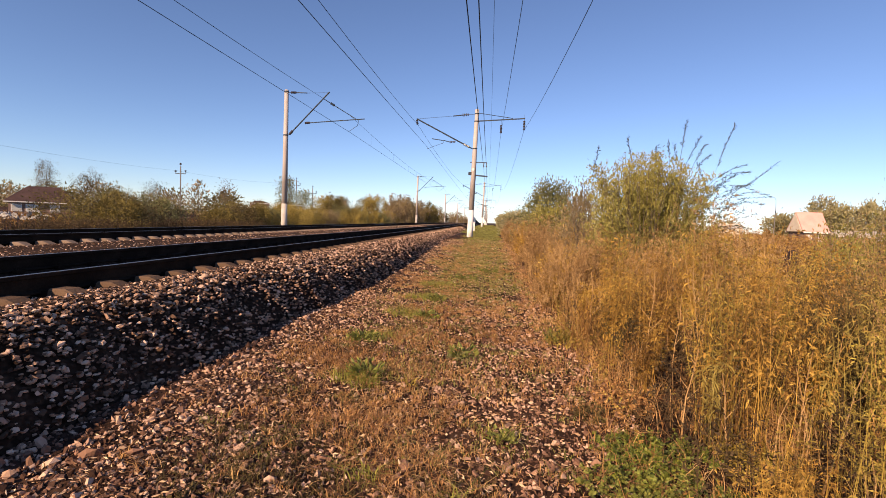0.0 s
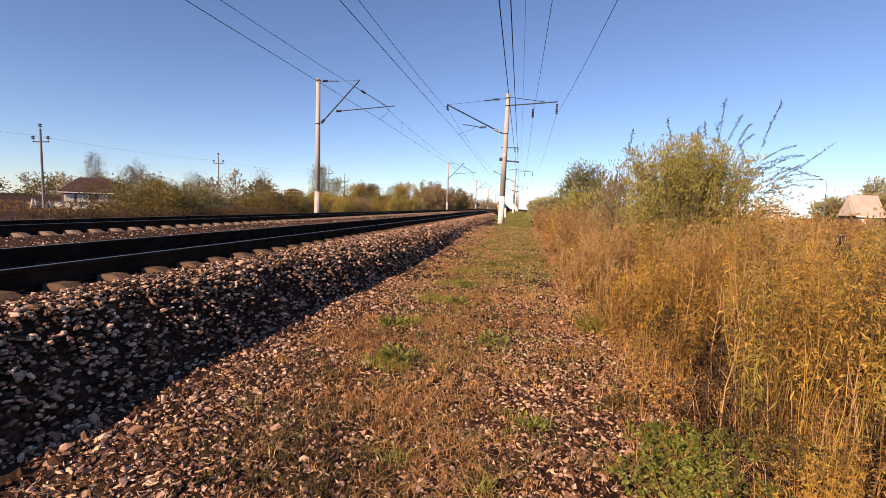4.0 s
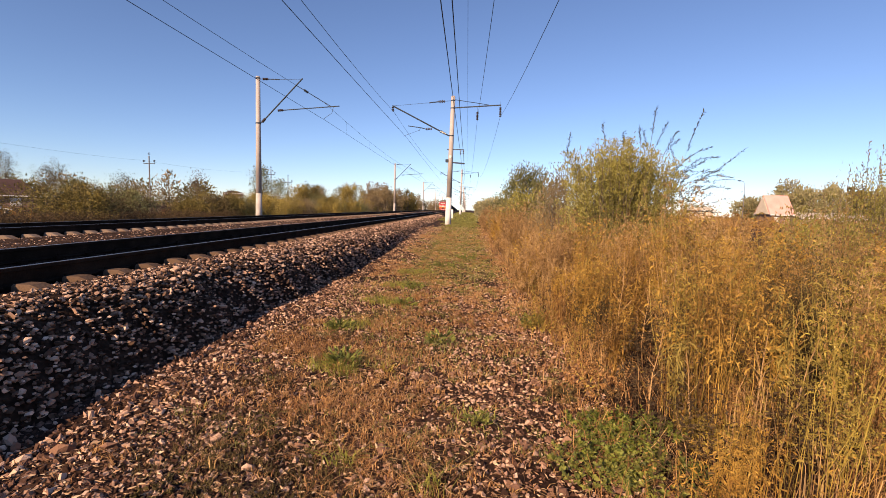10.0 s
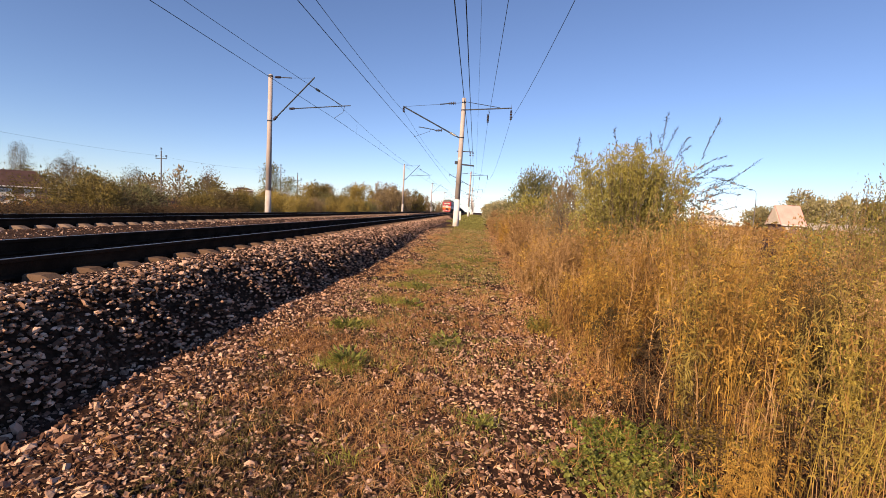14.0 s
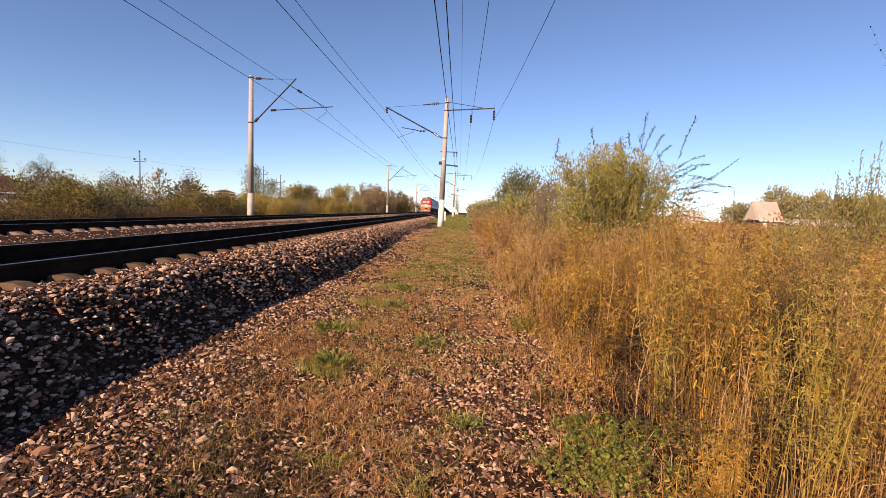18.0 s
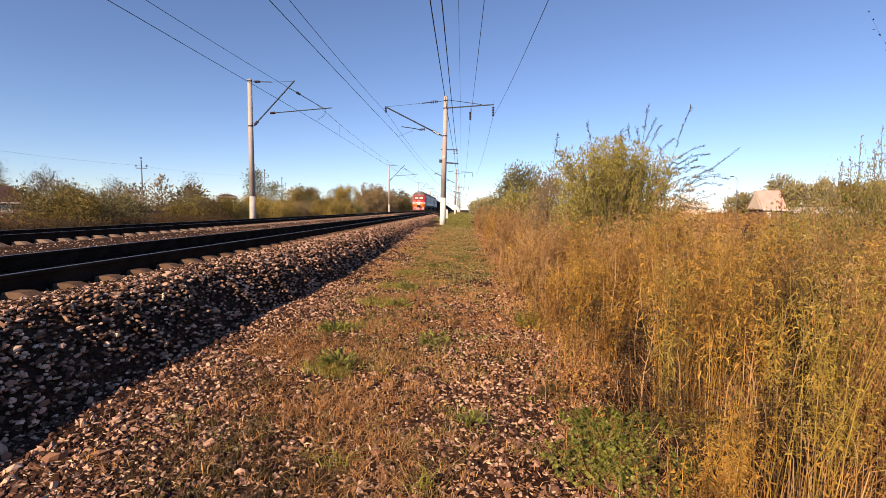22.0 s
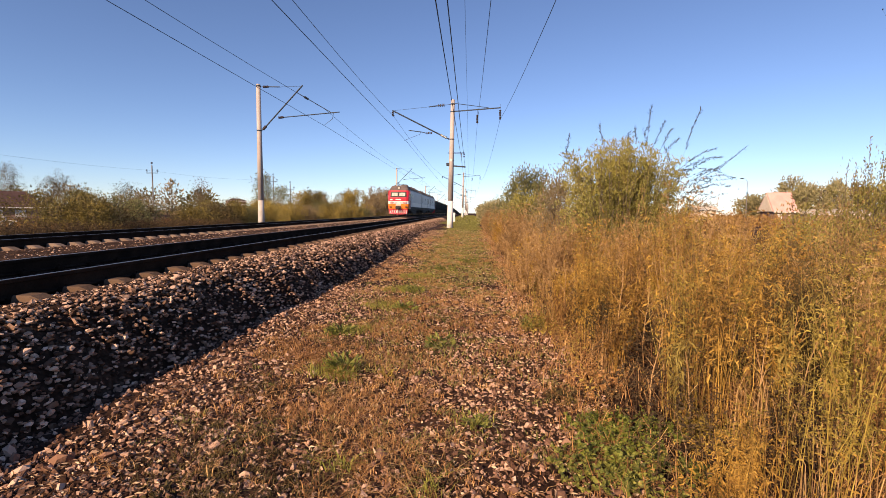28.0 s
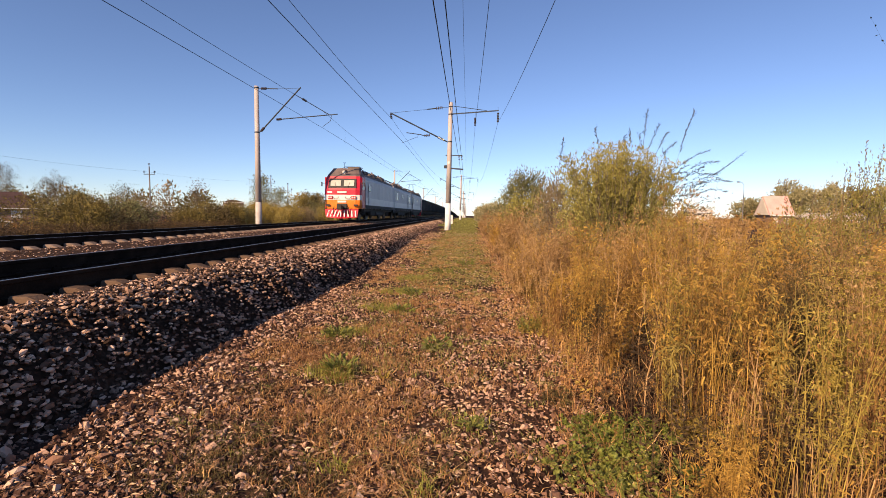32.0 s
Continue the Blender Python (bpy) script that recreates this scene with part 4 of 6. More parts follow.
def cab(t, kind):
    """The cab: raked windscreen, rounded corners, orange and white bands, plough below."""
    f = -1 if kind == 2 else 1
    off = LEN if kind == 2 else 0

    def at(y):
        return off + f * y

    def shell(zs, name, mat, label, grow=0.0):
        """A slice of the cab nose between heights; the front leans back above the waist."""
        bm = B()
        rings = []
        for z in zs:
            rake = .06 + max(0, z - 2.55) * .36 + max(0, z - 3.75) * .7 + max(0, 1.55 - z) * .12
            halfw = 1.56 - max(0, z - 3.3) * .16 - max(0, z - 3.75) * .35 - max(0, 1.5 - z) * .12
            g = grow
            r = [(-halfw - g, 1.86), (-halfw - g, rake + .42), (-halfw * .93 - g * .7, rake + .16 - g * .7), (-halfw * .72, rake + .03 - g), (0, rake - g), (halfw * .72, rake + .03 - g), (halfw * .93 + g * .7, rake + .16 - g * .7), (halfw + g, rake + .42), (halfw + g, 1.86)]
            rings.append([bm.verts.new((x, at(y), z)) for x, y in r])
        for a, b in zip(rings, rings[1:]):
            for i in range(len(a) - 1):
                bm.faces.new((a[i], a[i + 1], b[i + 1], b[i]))
        bm.faces.new(rings[0]), bm.faces.new(rings[-1])
        bmesh.ops.recalc_face_normals(bm, faces=bm.faces[:])
        return part(name, bm, mat, t, label)

    shell([1.0, 1.25, 1.72], "lower_front", M["loco_orange"], "orange lower front panel")
    shell([1.72, 2.14], "front_band", M["loco_white"], "white band round the cab")
    shell([2.14, 2.55, 3.0, 3.45, 3.7], "cab", M["loco_red"], "red painted driving cab")
    shell([3.7, 3.95, 4.2, 4.42], "cab_roof", M["loco_roof"], "brown-grey cab roof")

    def front(z):
        return .06 + max(0, z - 2.55) * .36 + max(0, z - 3.75) * .7

    bm = B()
    for z0, z1, w, d in ((2.72, 3.5, 1.18, .012),):
        vs = [bm.verts.new((x, at(front(z) - e), z)) for e in (d, -.05) for x, z in ((-w, z0), (w, z0), (w * .95, z1), (-w * .95, z1))]
        for q in ((0, 1, 2, 3), (4, 7, 6, 5), (0, 4, 5, 1), (1, 5, 6, 2), (2, 6, 7, 3), (3, 7, 4, 0)):
            bm.faces.new([vs[i] for i in q])
    bmesh.ops.recalc_face_normals(bm, faces=bm.faces[:])
    ws = part("windscreen_frame", bm, M["rubber"], t, "black windscreen surround")
    for s in (-1, 1):
        bm = B()
        a, b = sorted((s * .13, s * .98))
        vs = [bm.verts.new((x, at(front(z) - e), z)) for e in (.025, 0) for x, z in ((a, 2.88), (b, 2.88), (b, 3.36), (a, 3.36))]
        for q in ((0, 1, 2, 3), (4, 7, 6, 5), (0, 4, 5, 1), (1, 5, 6, 2), (2, 6, 7, 3), (3, 7, 4, 0)):
            bm.faces.new([vs[i] for i in q])
        bmesh.ops.recalc_face_normals(bm, faces=bm.faces[:])
        part("windscreen", bm, M["cab_glass"], ws, "windscreen pane with a pale reflection put into its colour")
        bm = rod(B(), (s * .5, at(front(2.75) - .04), 2.72), (s * .62, at(front(3.2) - .05), 3.2), .012)
        part("wiper", bm, M["rubber"], ws)
        # lower lamps
        bm = B()
        solid(bm, s * .98 - .2, s * .98 + .2, *sorted((at(-.02), at(.1))), 1.8, 2.04, .02)
        lp = part("lamp_housing", bm, M["loco_red"], t)
        for d in (-.09, .09):
            bm = rod(B(), (s * .98 + d, at(-.03), 1.92), (s * .98 + d, at(.02), 1.92), .075, seg=14)
            part("lamp", bm, M["lens"], lp, "round buffer lamp")
        bm = B()
        rod(bm, (s * .72, at(-.07), 1.86), (s * .3, at(-.07), 1.86), .02)
        for d in (.72, .3):
            rod(bm, (s * d, at(-.07), 1.86), (s * d, at(.06), 1.98), .018)
        part("handrail", bm, M["rubber"], t)
        bm = B()
        rod(bm, (s * .62, at(-.05), 1.15), (s * .62, at(-.3), .95), .035)
        rod(bm, (s * .62, at(-.3), .95), (s * .62, at(-.25), .55), .03)
        part("air_hose", bm, M["rubber"], t, "black air hose")
        bm = solid(B(), s * 1.15 - .16, s * 1.15 + .16, *sorted((at(-.04), at(.1))), 1.2, 1.36, .02)
        part("step_recess", bm, M["rubber"], t)
        bm = B()
        rod(bm, (s * 1.6, at(1.75), 1.1), (s * 1.6, at(1.75), 3.1), .018)
        part("cab_grab_rail", bm, M["steel"], t)
        bm = solid(B(), s * 1.545, s * 1.572, *sorted((at(.62), at(1.84))), 1.06, 3.62, .01)
        part("cab_side_panel", bm, M["loco_red"], t, "red panel beside the cab door")
        bm = solid(B(), s * 1.555, s * 1.582, *sorted((at(.85), at(1.45))), 2.6, 3.3, .02)
        part("cab_side_window", bm, M["glass"], t, "dark cab side window")
        bm = B()
        rod(bm, (s * 1.5, at(.5), 3.1), (s * 1.78, at(.4), 3.1), .015)
        solid(bm, s * 1.78 - .05, s * 1.78 + .05, *sorted((at(.37), at(.43))), 2.85, 3.2, .01)
        part("mirror", bm, M["rubber"], t)
    bm = rod(B(), (0, at(front(4.05) - .10), 4.05), (0, at(front(4.05) + .25), 4.05), .25, seg=18)
    hd = part("headlight_housing", bm, M["loco_roof"], t, "round headlight pod on the roof edge", True)
    bm = rod(B(), (0, at(front(4.05) - .12), 4.05), (0, at(front(4.05) - .06), 4.05), .14, seg=18)
    part("headlight", bm, M["lens"], hd, "pale headlight lens")
    # emblem and road number as plain bars
    bm = solid(B(), -.42, .42, *sorted((at(.02), at(.08))), 2.26, 2.46, .03)
    part("emblem", bm, M["loco_white"], t, "white maker emblem as a plain bar")
    bm = solid(B(), -1.22, -.82, *sorted((at(.06), at(.12))), 2.28, 2.42, .01) if f > 0 else solid(B(), .82, 1.22, *sorted((at(.06), at(.12))), 2.28, 2.42, .01)
    part("number_bar", bm, M["loco_white"], t, "pale number as a plain bar")
    bm = solid(B(), -.36, .36, *sorted((at(.03), at(.07))), 1.5, 1.66, .01)
    part("number_plate_bar", bm, M["loco_white"], t, "pale plate as a plain bar")
    # coupler
    bm = B()
    solid(bm, -.42, .42, *sorted((at(-.03), at(.25))), 1.0, 1.42, .03)
    part("coupler_pocket", bm, M["rubber"], t)
    bm = B()
    solid(bm, -.13, .13, *sorted((at(-.5), at(.1))), .95, 1.25, .05)
    solid(bm, -.24, .2, *sorted((at(-.72), at(-.42))), .9, 1.3, .06)
    part("coupler", bm, M["under"], t, "automatic knuckle coupler")
    # plough with slanting bars
    bm = B()
    pts = [(-1.4, .95), (1.4, .95), (1.3, .28), (.3, .2), (-.3, .2), (-1.3, .28)]
    outline(bm, pts, *sorted((at(-.05), at(.1))))
    for v in bm.verts:
        v.co.y += -f * max(0, .7 - abs(v.co.x) * .45) * .55 * (1.1 - v.co.z)
    pl = part("plough", bm, M["loco_red"], t, "red rail guard below the cab")
    for i in range(9):
        x = -1.2 + i * .3
        bm = B()
        y = -.075 - max(0, .7 - abs(x) * .45) * .55 * .5
        vs = [bm.verts.new((x + dx, at(y - d - max(0, .7 - abs(x) * .45) * .55 * (.62 - z)), z)) for d in (.02, -.02) for dx, z in ((-.05, .34), (.05, .34), (.215 if x < 0 else .015, .84), (.12 if x < 0 else -.08, .84))]
        for q in ((0, 1, 2, 3), (4, 7, 6, 5), (0, 4, 5, 1), (1, 5, 6, 2), (2, 6, 7, 3), (3, 7, 4, 0)):
            bm.faces.new([vs[k] for k in q])
        bmesh.ops.recalc_face_normals(bm, faces=bm.faces[:])
        part("white_bar", bm, M["loco_white"], pl, "slanting white stripe")
    # antenna, horns
    bm = B()
    rod(bm, (-.35, at(2.2), 4.35), (-.35, at(2.2), 5.0), .015)
    rod(bm, (-.5, at(2.2), 4.98), (-.2, at(2.2), 4.98), .02)
    part("antenna", bm, M["steel"], t)
    bm = solid(B(), .1, 1.1, *sorted((at(1.6), at(2.6))), 4.38, 4.56, .04)
    part("air_conditioner", bm, M["loco_roof"], t)


# windscreen glass: the pale reflection is put into the base colour
M["cab_glass"] = surface("pale_cab_glass", [(.42, .40, .34), (.60, .57, .50)], .8, .08, fine=4)
WAGON = 13.9


def gondola():
    t = thing("gondola_wagon", pose(FAR, 0, 0), "dark open-top freight wagon coupled in the train", "freight wagon", "wagons of the train")
    bm = B()
    outline(bm, [(-1.47, 1.35), (1.47, 1.35), (1.47, 3.45), (1.40, 3.45), (1.40, 1.5), (-1.40, 1.5), (-1.40, 3.45), (-1.47, 3.45)], .6, WAGON - .6)
    for y in (.62, WAGON - .68):
        solid(bm, -1.4, 1.4, y, y + .06, 1.45, 3.42)
    b = part("body", bm, M["gondola"], t, "dark steel wagon body")
    for s in (-1, 1):
        for i in range(8):
            y = .75 + i * (WAGON - 1.5) / 7
            bm = solid(B(), min(s * 1.47, s * 1.57), max(s * 1.47, s * 1.57), y - .07, y + .07, 1.3, 3.4)
            part("rib", bm, M["gondola"], b)
        bm = solid(B(), min(s * 1.44, s * 1.56), max(s * 1.44, s * 1.56), .55, WAGON - .55, 3.38, 3.52)
        part("top_rail", bm, M["gondola"], b)
    bm = solid(B(), -1.38, 1.38, .7, WAGON - .7, 2.9, 3.1)
    bmesh.ops.subdivide_edges(bm, edges=[e for e in bm.edges if e.calc_length() > 5], cuts=9)
    for v in bm.verts:
        if v.co.z > 3:
            v.co.z += .12 * math.sin(v.co.y * 1.3) - .05
    part("load", bm, M["coal"], t, "dark heaped load")
    bm = solid(B(), -.25, .25, .3, WAGON - .3, .95, 1.36)
    part("centre_sill", bm, M["under"], t)
    # added dark block that closes the view through under the wagon
    part("brake_gear", solid(B(), -.5, .5, 1.2, WAGON - 1.2, .4, .98, .03), M["under"], t)
    bm = B()
    for y in (0.05, WAGON - .35):
        solid(bm, -.12, .12, y, y + .3, .92, 1.2)
    part("coupler", bm, M["under"], t)
    for y in (2.6, WAGON - 2.6):
        bogie(t, y, 1.85, .475, 1.02)
    return t


sections = [loco_section(k, lab) for k, lab in enumerate(("red and grey leading locomotive section with an orange and white front", "grey middle locomotive section with dark side windows", "grey trailing locomotive section with a raised pantograph"))]
TRAIN = [(s, k * LEN) for k, s in enumerate(sections)]
first_wagon = gondola()
TRAIN.append((first_wagon, 3 * LEN))
NEAR_WHEELS = list(WHEELS)
for k in range(1, 34):
    TRAIN.append((copy_thing(first_wagon, pose(FAR, 3 * LEN + k * WAGON, 0)), 3 * LEN + k * WAGON))


# ---- vegetation ----
def shrub(name, x, y, z, rx, ry, h, n, leaf_l, leaf_w, mat, label, category="shrub", group="", twigs=14, clump=.16, low=.0, wild=.25, stem_mat=None, top_power=.75, up=1.25, rag=1.0, per=26):
    """A thing with branching stems and a ragged crown of separate leaves set in clumps along its twigs."""
    t = thing(name, pose(x, y, z), label, category, group)
    bm = B()
    ends = []
    for i in range(twigs):
        a = i * 2.4 + rng.uniform(-.4, .4)
        r = math.sqrt((i + .5) / twigs)
        top = Vector((math.cos(a) * rx * r * .9, math.sin(a) * ry * r * .9, h * (1 - .55 * r ** 2) * rng.uniform(1 - wild, 1)))
        mid = Vector((top.x * .35, top.y * .35, top.z * .55))
        foot = Vector((rng.normal(0, .08), rng.normal(0, .08), 0))
        w = .012 + .006 * h
        rod(bm, foot, mid, w, w * .6, 5)
        rod(bm, mid, top, w * .6, w * .2, 5)
        ends.append((foot, mid, top))
    tagged(part("trunk", bm, stem_mat or M["bark"], t, "thin branching stems"), kind="stuff" if name == "sapling" else "")
    k = max(6, n // per)
    # clump centres in the crown volume, denser towards the outside
    a = rng.uniform(0, 2 * np.pi, k)
    u = rng.uniform(0, 1, k) ** .45
    v = rng.uniform(low, 1, k)
    prof = np.sqrt(np.clip(1 - np.clip((v - .45) / .55, 0, 1) ** 2, 0, 1)) ** top_power * (.75 + .25 * np.clip(v / .3, 0, 1))
    bulge = 1 + rag * (.22 * np.sin(3 * a + v * 5 + x) + .13 * np.sin(7 * a - v * 9))
    c = np.stack([np.cos(a) * u * prof * rx * bulge, np.sin(a) * u * prof * ry * bulge, v * h * (1 + .1 * np.sin(a * 2 + y))], 1)
    who = rng.integers(0, k, n)
    sp = clump * rng.uniform(.6, 1.4, k)[who][:, None]
    p = c[who] + np.clip(rng.normal(size=(n, 3)), -1.5, 1.5) * sp * np.array([1, 1, up])
    p[:, 2] = np.abs(p[:, 2]) + .02
    way = p - np.array([0, 0, h * .3]) + rng.normal(0, .6, (n, 3)) * h * .5
    ll, lw = leaf_l * rng.uniform(.6, 1.3, n), leaf_w * rng.uniform(.6, 1.3, n)
    # fine twigs through the clumps
    m = min(k, 500)
    tw = np.zeros((m, 3, 3))
    tw[:, 0] = c[:m] * np.array([.55, .55, .7])
    tw[:, 1] = c[:m] * .85
    tw[:, 2] = c[:m] * 1.06 + rng.normal(0, clump * .6, (m, 3))
    tw[:, :, 2] = np.abs(tw[:, :, 2])
    tagged(part_mesh("branchwork", ribbons(tw, leaf_w * .25 + .004), M["dead_twig"], t), kind="stuff")
    if y > 15:
        lv, q = chips(p, way, ll, lw * 1.3)
        crown = new("crown", mesh_of("crown", lv, None, q, mat=mat))
    else:
        crown = new("crown", mesh_of("crown", *leaves(p, way, ll, lw), mat=mat))
    crown.parent = t
    return t


def part_mesh(name, vq, mat, parent, label=""):
    ob = new(name, mesh_of(name, vq[0], vq[1], mat=mat))
    ob.parent = parent
    return tagged(ob, label)


SWAY = []


def whip(parent, base, tip, bend, n, leaf_l, leaf_w, mat):
    """A long bare shoot with paired leaves, that curves from base to tip."""
    base, tip, bend = np.array(base, float), np.array(tip, float), np.array(bend, float)
    s = np.linspace(0, 1, 7)
    path = base + (tip - base) * s[:, None] + bend * (s * (1 - s) * 4)[:, None]
    stem = ribbons(path[None], .010)
    stem2 = ribbons(path[None], .010)
    u = np.linspace(.3, 1, n)
    at = base + (tip - base) * u[:, None] + bend * (u * (1 - u) * 4)[:, None]
    way = (tip - base) / np.linalg.norm(tip - base) + rng.normal(0, .6, (n, 3))
    lv = leaves(at, way, leaf_l * rng.uniform(.6, 1.1, n), leaf_w)
    ob = part_mesh("shoot", joined(stem, stem2, lv), mat, parent, "long thin leafy shoot")
    SWAY.append(ob)
    return ob


# the willow beside the path
def willow_bush(x, y, z):
    """A fan of many upright leafy rods from one stool; its top rises on one side, and long bare-footed shoots hang out on the other."""
    t = thing("willow_bush", pose(x, y, z), "dense yellow-green willow bush with long dark shoots among dry weeds", "bush")
    n = 560
    a, r = rng.uniform(0, 2 * np.pi, n), np.sqrt(rng.uniform(0, 1, n))
    tx, ty = np.cos(a) * r * 1.3 + .08, np.sin(a) * r * 1.2
    roof = 3.2 - .5 * np.abs((tx + .1) / 1.35) ** 3 - .14 * np.clip(tx - .2, 0, 2) - .35 * (ty / 1.2) ** 2 + .10 * np.sin(5 * tx + 2) + .07 * np.sin(11 * tx - 3 * ty)
    tz = roof * np.where(rng.uniform(0, 1, n) < .5, rng.uniform(.86, 1.0, n), rng.uniform(.40, .95, n))
    tip = np.stack([tx * (1 + .12 * (tz < 2.2)), ty, tz], 1)
    foot = np.stack([tx * .15 + rng.normal(0, .05, n), ty * .15 + rng.normal(0, .05, n), tz * .12], 1)
    s = np.linspace(0, 1, 5)
    lag = (.55 * s + .45 * np.sin(s * np.pi / 2))[None, :, None]
    path = foot[:, None] + (tip - foot)[:, None] * np.concatenate([np.repeat(lag, n, 0)] * 2 + [np.repeat(s[None, :, None], n, 0)], 2)
    path[:, 1:] += rng.normal(0, .03, (n, 4, 3))
    tagged(part_mesh("branchwork", ribbons(path, .011), M["dead_twig"], t, "thin upright willow rods"), kind="stuff")
    bm = B()
    for k in range(0, n, 20):
        rod(bm, (0, 0, 0), path[k, 0], .03, .018, 5)
        rod(bm, path[k, 0], path[k, 2], .018, .008, 5)
    part("trunk", bm, M["bark"], t, "many thin stems from one stool")
    green = (tz < 2.55 - .25 * tx) & (rng.uniform(0, 1, n) < .62)
    for which, name, mat, label in ((~green, "crown", M["willow"], "yellowing narrow leaves"), (green, "lower_crown", M["willow_green"], "duller green narrow leaves")):
        who = np.repeat(np.nonzero(which)[0], 112)
        u = .2 + .8 * rng.uniform(0, 1, len(who)) ** .9
        # side twigs carry most of the leaves in small tufts off the rods
        tuft = np.round(u * 7) / 7
        u = np.where(rng.uniform(0, 1, len(who)) < .6, np.clip(tuft, .15, .999), u * .999)
        g = u * 4
        k = np.minimum(g.astype(int), 3)
        f = (g - k)[:, None]
        p = path[who, k] * (1 - f) + path[who, k + 1] * f
        b = tuft * 97.0 + who * 2.4
        off = np.stack([np.cos(b), np.sin(b), .5 + 0 * b], 1) * ((1.15 - u) * .16)[:, None]
        p = p + off + rng.normal(0, .04, p.shape)
        p[:, 2] = np.minimum(p[:, 2], tz[who] + .02)
        way = path[who, k + 1] - path[who, k]
        way /= np.linalg.norm(way, axis=1)[:, None]
        way = way * .7 + off * 4 + rng.normal(0, .6, way.shape)
        part_mesh(name, leaves(p, way, .075 * rng.uniform(.6, 1.2, len(p)), .021 * rng.uniform(.7, 1.25, len(p))), mat, t, label)
    return t


willow = willow_bush(3.25, 10.0, -1.0)
for bx, bz, tx, tz, bend in ((.56, 3.05, .72, 3.89, .03), (.7, 2.9, .94, 3.58, .03), (.74, 2.85, 1.07, 3.42, .05), (1.15, 2.5, 1.61, 3.82, .10), (1.1, 2.5, 1.87, 3.05, .10), (1.2, 2.5, 2.04, 2.86, .12), (1.3, 2.2, 2.58, 3.03, -.08), (1.3, 2.1, 2.39, 2.4, .16), (1.4, 1.95, 2.33, 2.22, .14), (1.16, 2.5, .99, 3.04, 0), (.37, 3.0, .33, 3.45, 0), (-1.2, 2.65, -1.08, 3.29, .02), (-.38, 3.0, -.44, 3.56, 0), (.51, 2.95, .47, 3.41, 0), (.1, 3.0, .12, 3.35, 0), (1.2, 2.3, 1.75, 2.75, .08), (1.25, 2.1, 2.1, 2.6, .06), (.9, 2.8, 1.25, 3.2, .04)):
    length = math.hypot(tx - bx, tz - bz)
    whip(willow, (bx, rng.uniform(-.3, .2), bz), (tx, rng.uniform(-.06, .06), tz), (0, 0, bend), 12 + int(34 * length), .08, .018, M["twig_leaf"])
for k in range(34):
    bx, bz = rng.uniform(1.0, 1.35), rng.uniform(1.5, 2.5)
    tx = bx + rng.uniform(.3, .85)
    whip(willow, (bx, rng.uniform(-.5, .3), bz), (tx, rng.uniform(-.6, .4), bz + rng.uniform(-.1, .45)), (0, 0, rng.uniform(-.05, .1)), 22, .065, .02, M["twig_leaf"])
shrub("shrub", 2.5, 12.6, -1.0, .7, .7, 2.35, 6000, .075, .03, M["rust_leaf"], "yellow-brown shrub between the willow and the verge", "bush", twigs=16, clump=.12, up=1.8, wild=.35)
shrub("shrub", 4.5, 9.5, -1.0, .4, .35, 1.55, 900, .07, .035, M["gold_leaf"], "small shrub with bright yellow leaves at the willow's foot", "bush", twigs=7, clump=.09)
shrub("shrub", 3.5, 25, -1.0, 1.9, 1.5, 3.5, 14000, .13, .05, M["grey_green"], "grey-green bushy shrub beside the line", "bush", twigs=18, clump=.2)
shrub("shrub", 2.7, 21, -1.0, .8, .8, 2.3, 4000, .12, .045, M["willow"], "yellowing shrub beside the line", "bush", twigs=14, clump=.18)
for x, y, h in ((3.4, 40, 2.0), (4.2, 52, 2.3), (3.4, 66, 2.4), (4.8, 84, 2.8), (4.2, 110, 3.0), (5, 150, 3.6)):
    shrub("shrub", x, y, -.9 + float(dip(y)), 1.4 + y * .008, 1.6 + y * .02, h, 3500, .13 + y * .002, .06 + y * .001, M["garden"], "pale olive-gold autumn shrub along the line", "bush", "shrubs along the right-hand side", twigs=10, clump=.3)
# tall young saplings at the edge of the path weeds
for sx, sy, sh, spires in ((6.5, 8.2, 1.75, ((0, 2.5), (-.12, 2.25), (.2, 2.52), (-.35, 2.1), (.1, 2.3), (-.2, 2.0))), (6.95, 8.25, 2.1, ((-.12, 2.62), (-.06, 2.98), (.13, 2.88), (.3, 2.7), (.0, 2.5), (-.2, 2.4), (.2, 2.4))), (5.9, 8.3, 1.6, ((0, 1.95), (-.3, 2.2), (.25, 2.05))), (7.6, 8.4, 2.5, ((0, 3.0), (-.3, 2.75), (.3, 3.3), (.5, 3.1), (-.15, 3.2)))):
    sap = shrub("sapling", sx, sy, -1.0, .42, .4, sh, 3200, .06, .02, M["willow"], "slender sapling with upright shoots and narrow leaves", "sapling", "saplings in the weeds", twigs=6, clump=.1, low=.15, up=1.8, stem_mat=M["dead_twig"])
    for dx, dz in spires:
        whip(sap, (dx * .4, 0, .9), (dx, rng.uniform(-.1, .1), dz), (0, 0, 0), 44, .058, .022, M["sapling_leaf"])
tall = shrub("sapling", 9.0, 8.6, -1.0, .6, .6, 4.2, 900, .06, .024, M["grey_green"], "taller thin sapling with an overhanging shoot", "sapling", "saplings in the weeds", twigs=8, clump=.14, low=.5)
whip(tall, (-.1, 0, 3.6), (-1.98, -.2, 5.1), (-.1, 0, -.25), 14, .075, .03, M["twig_leaf"])


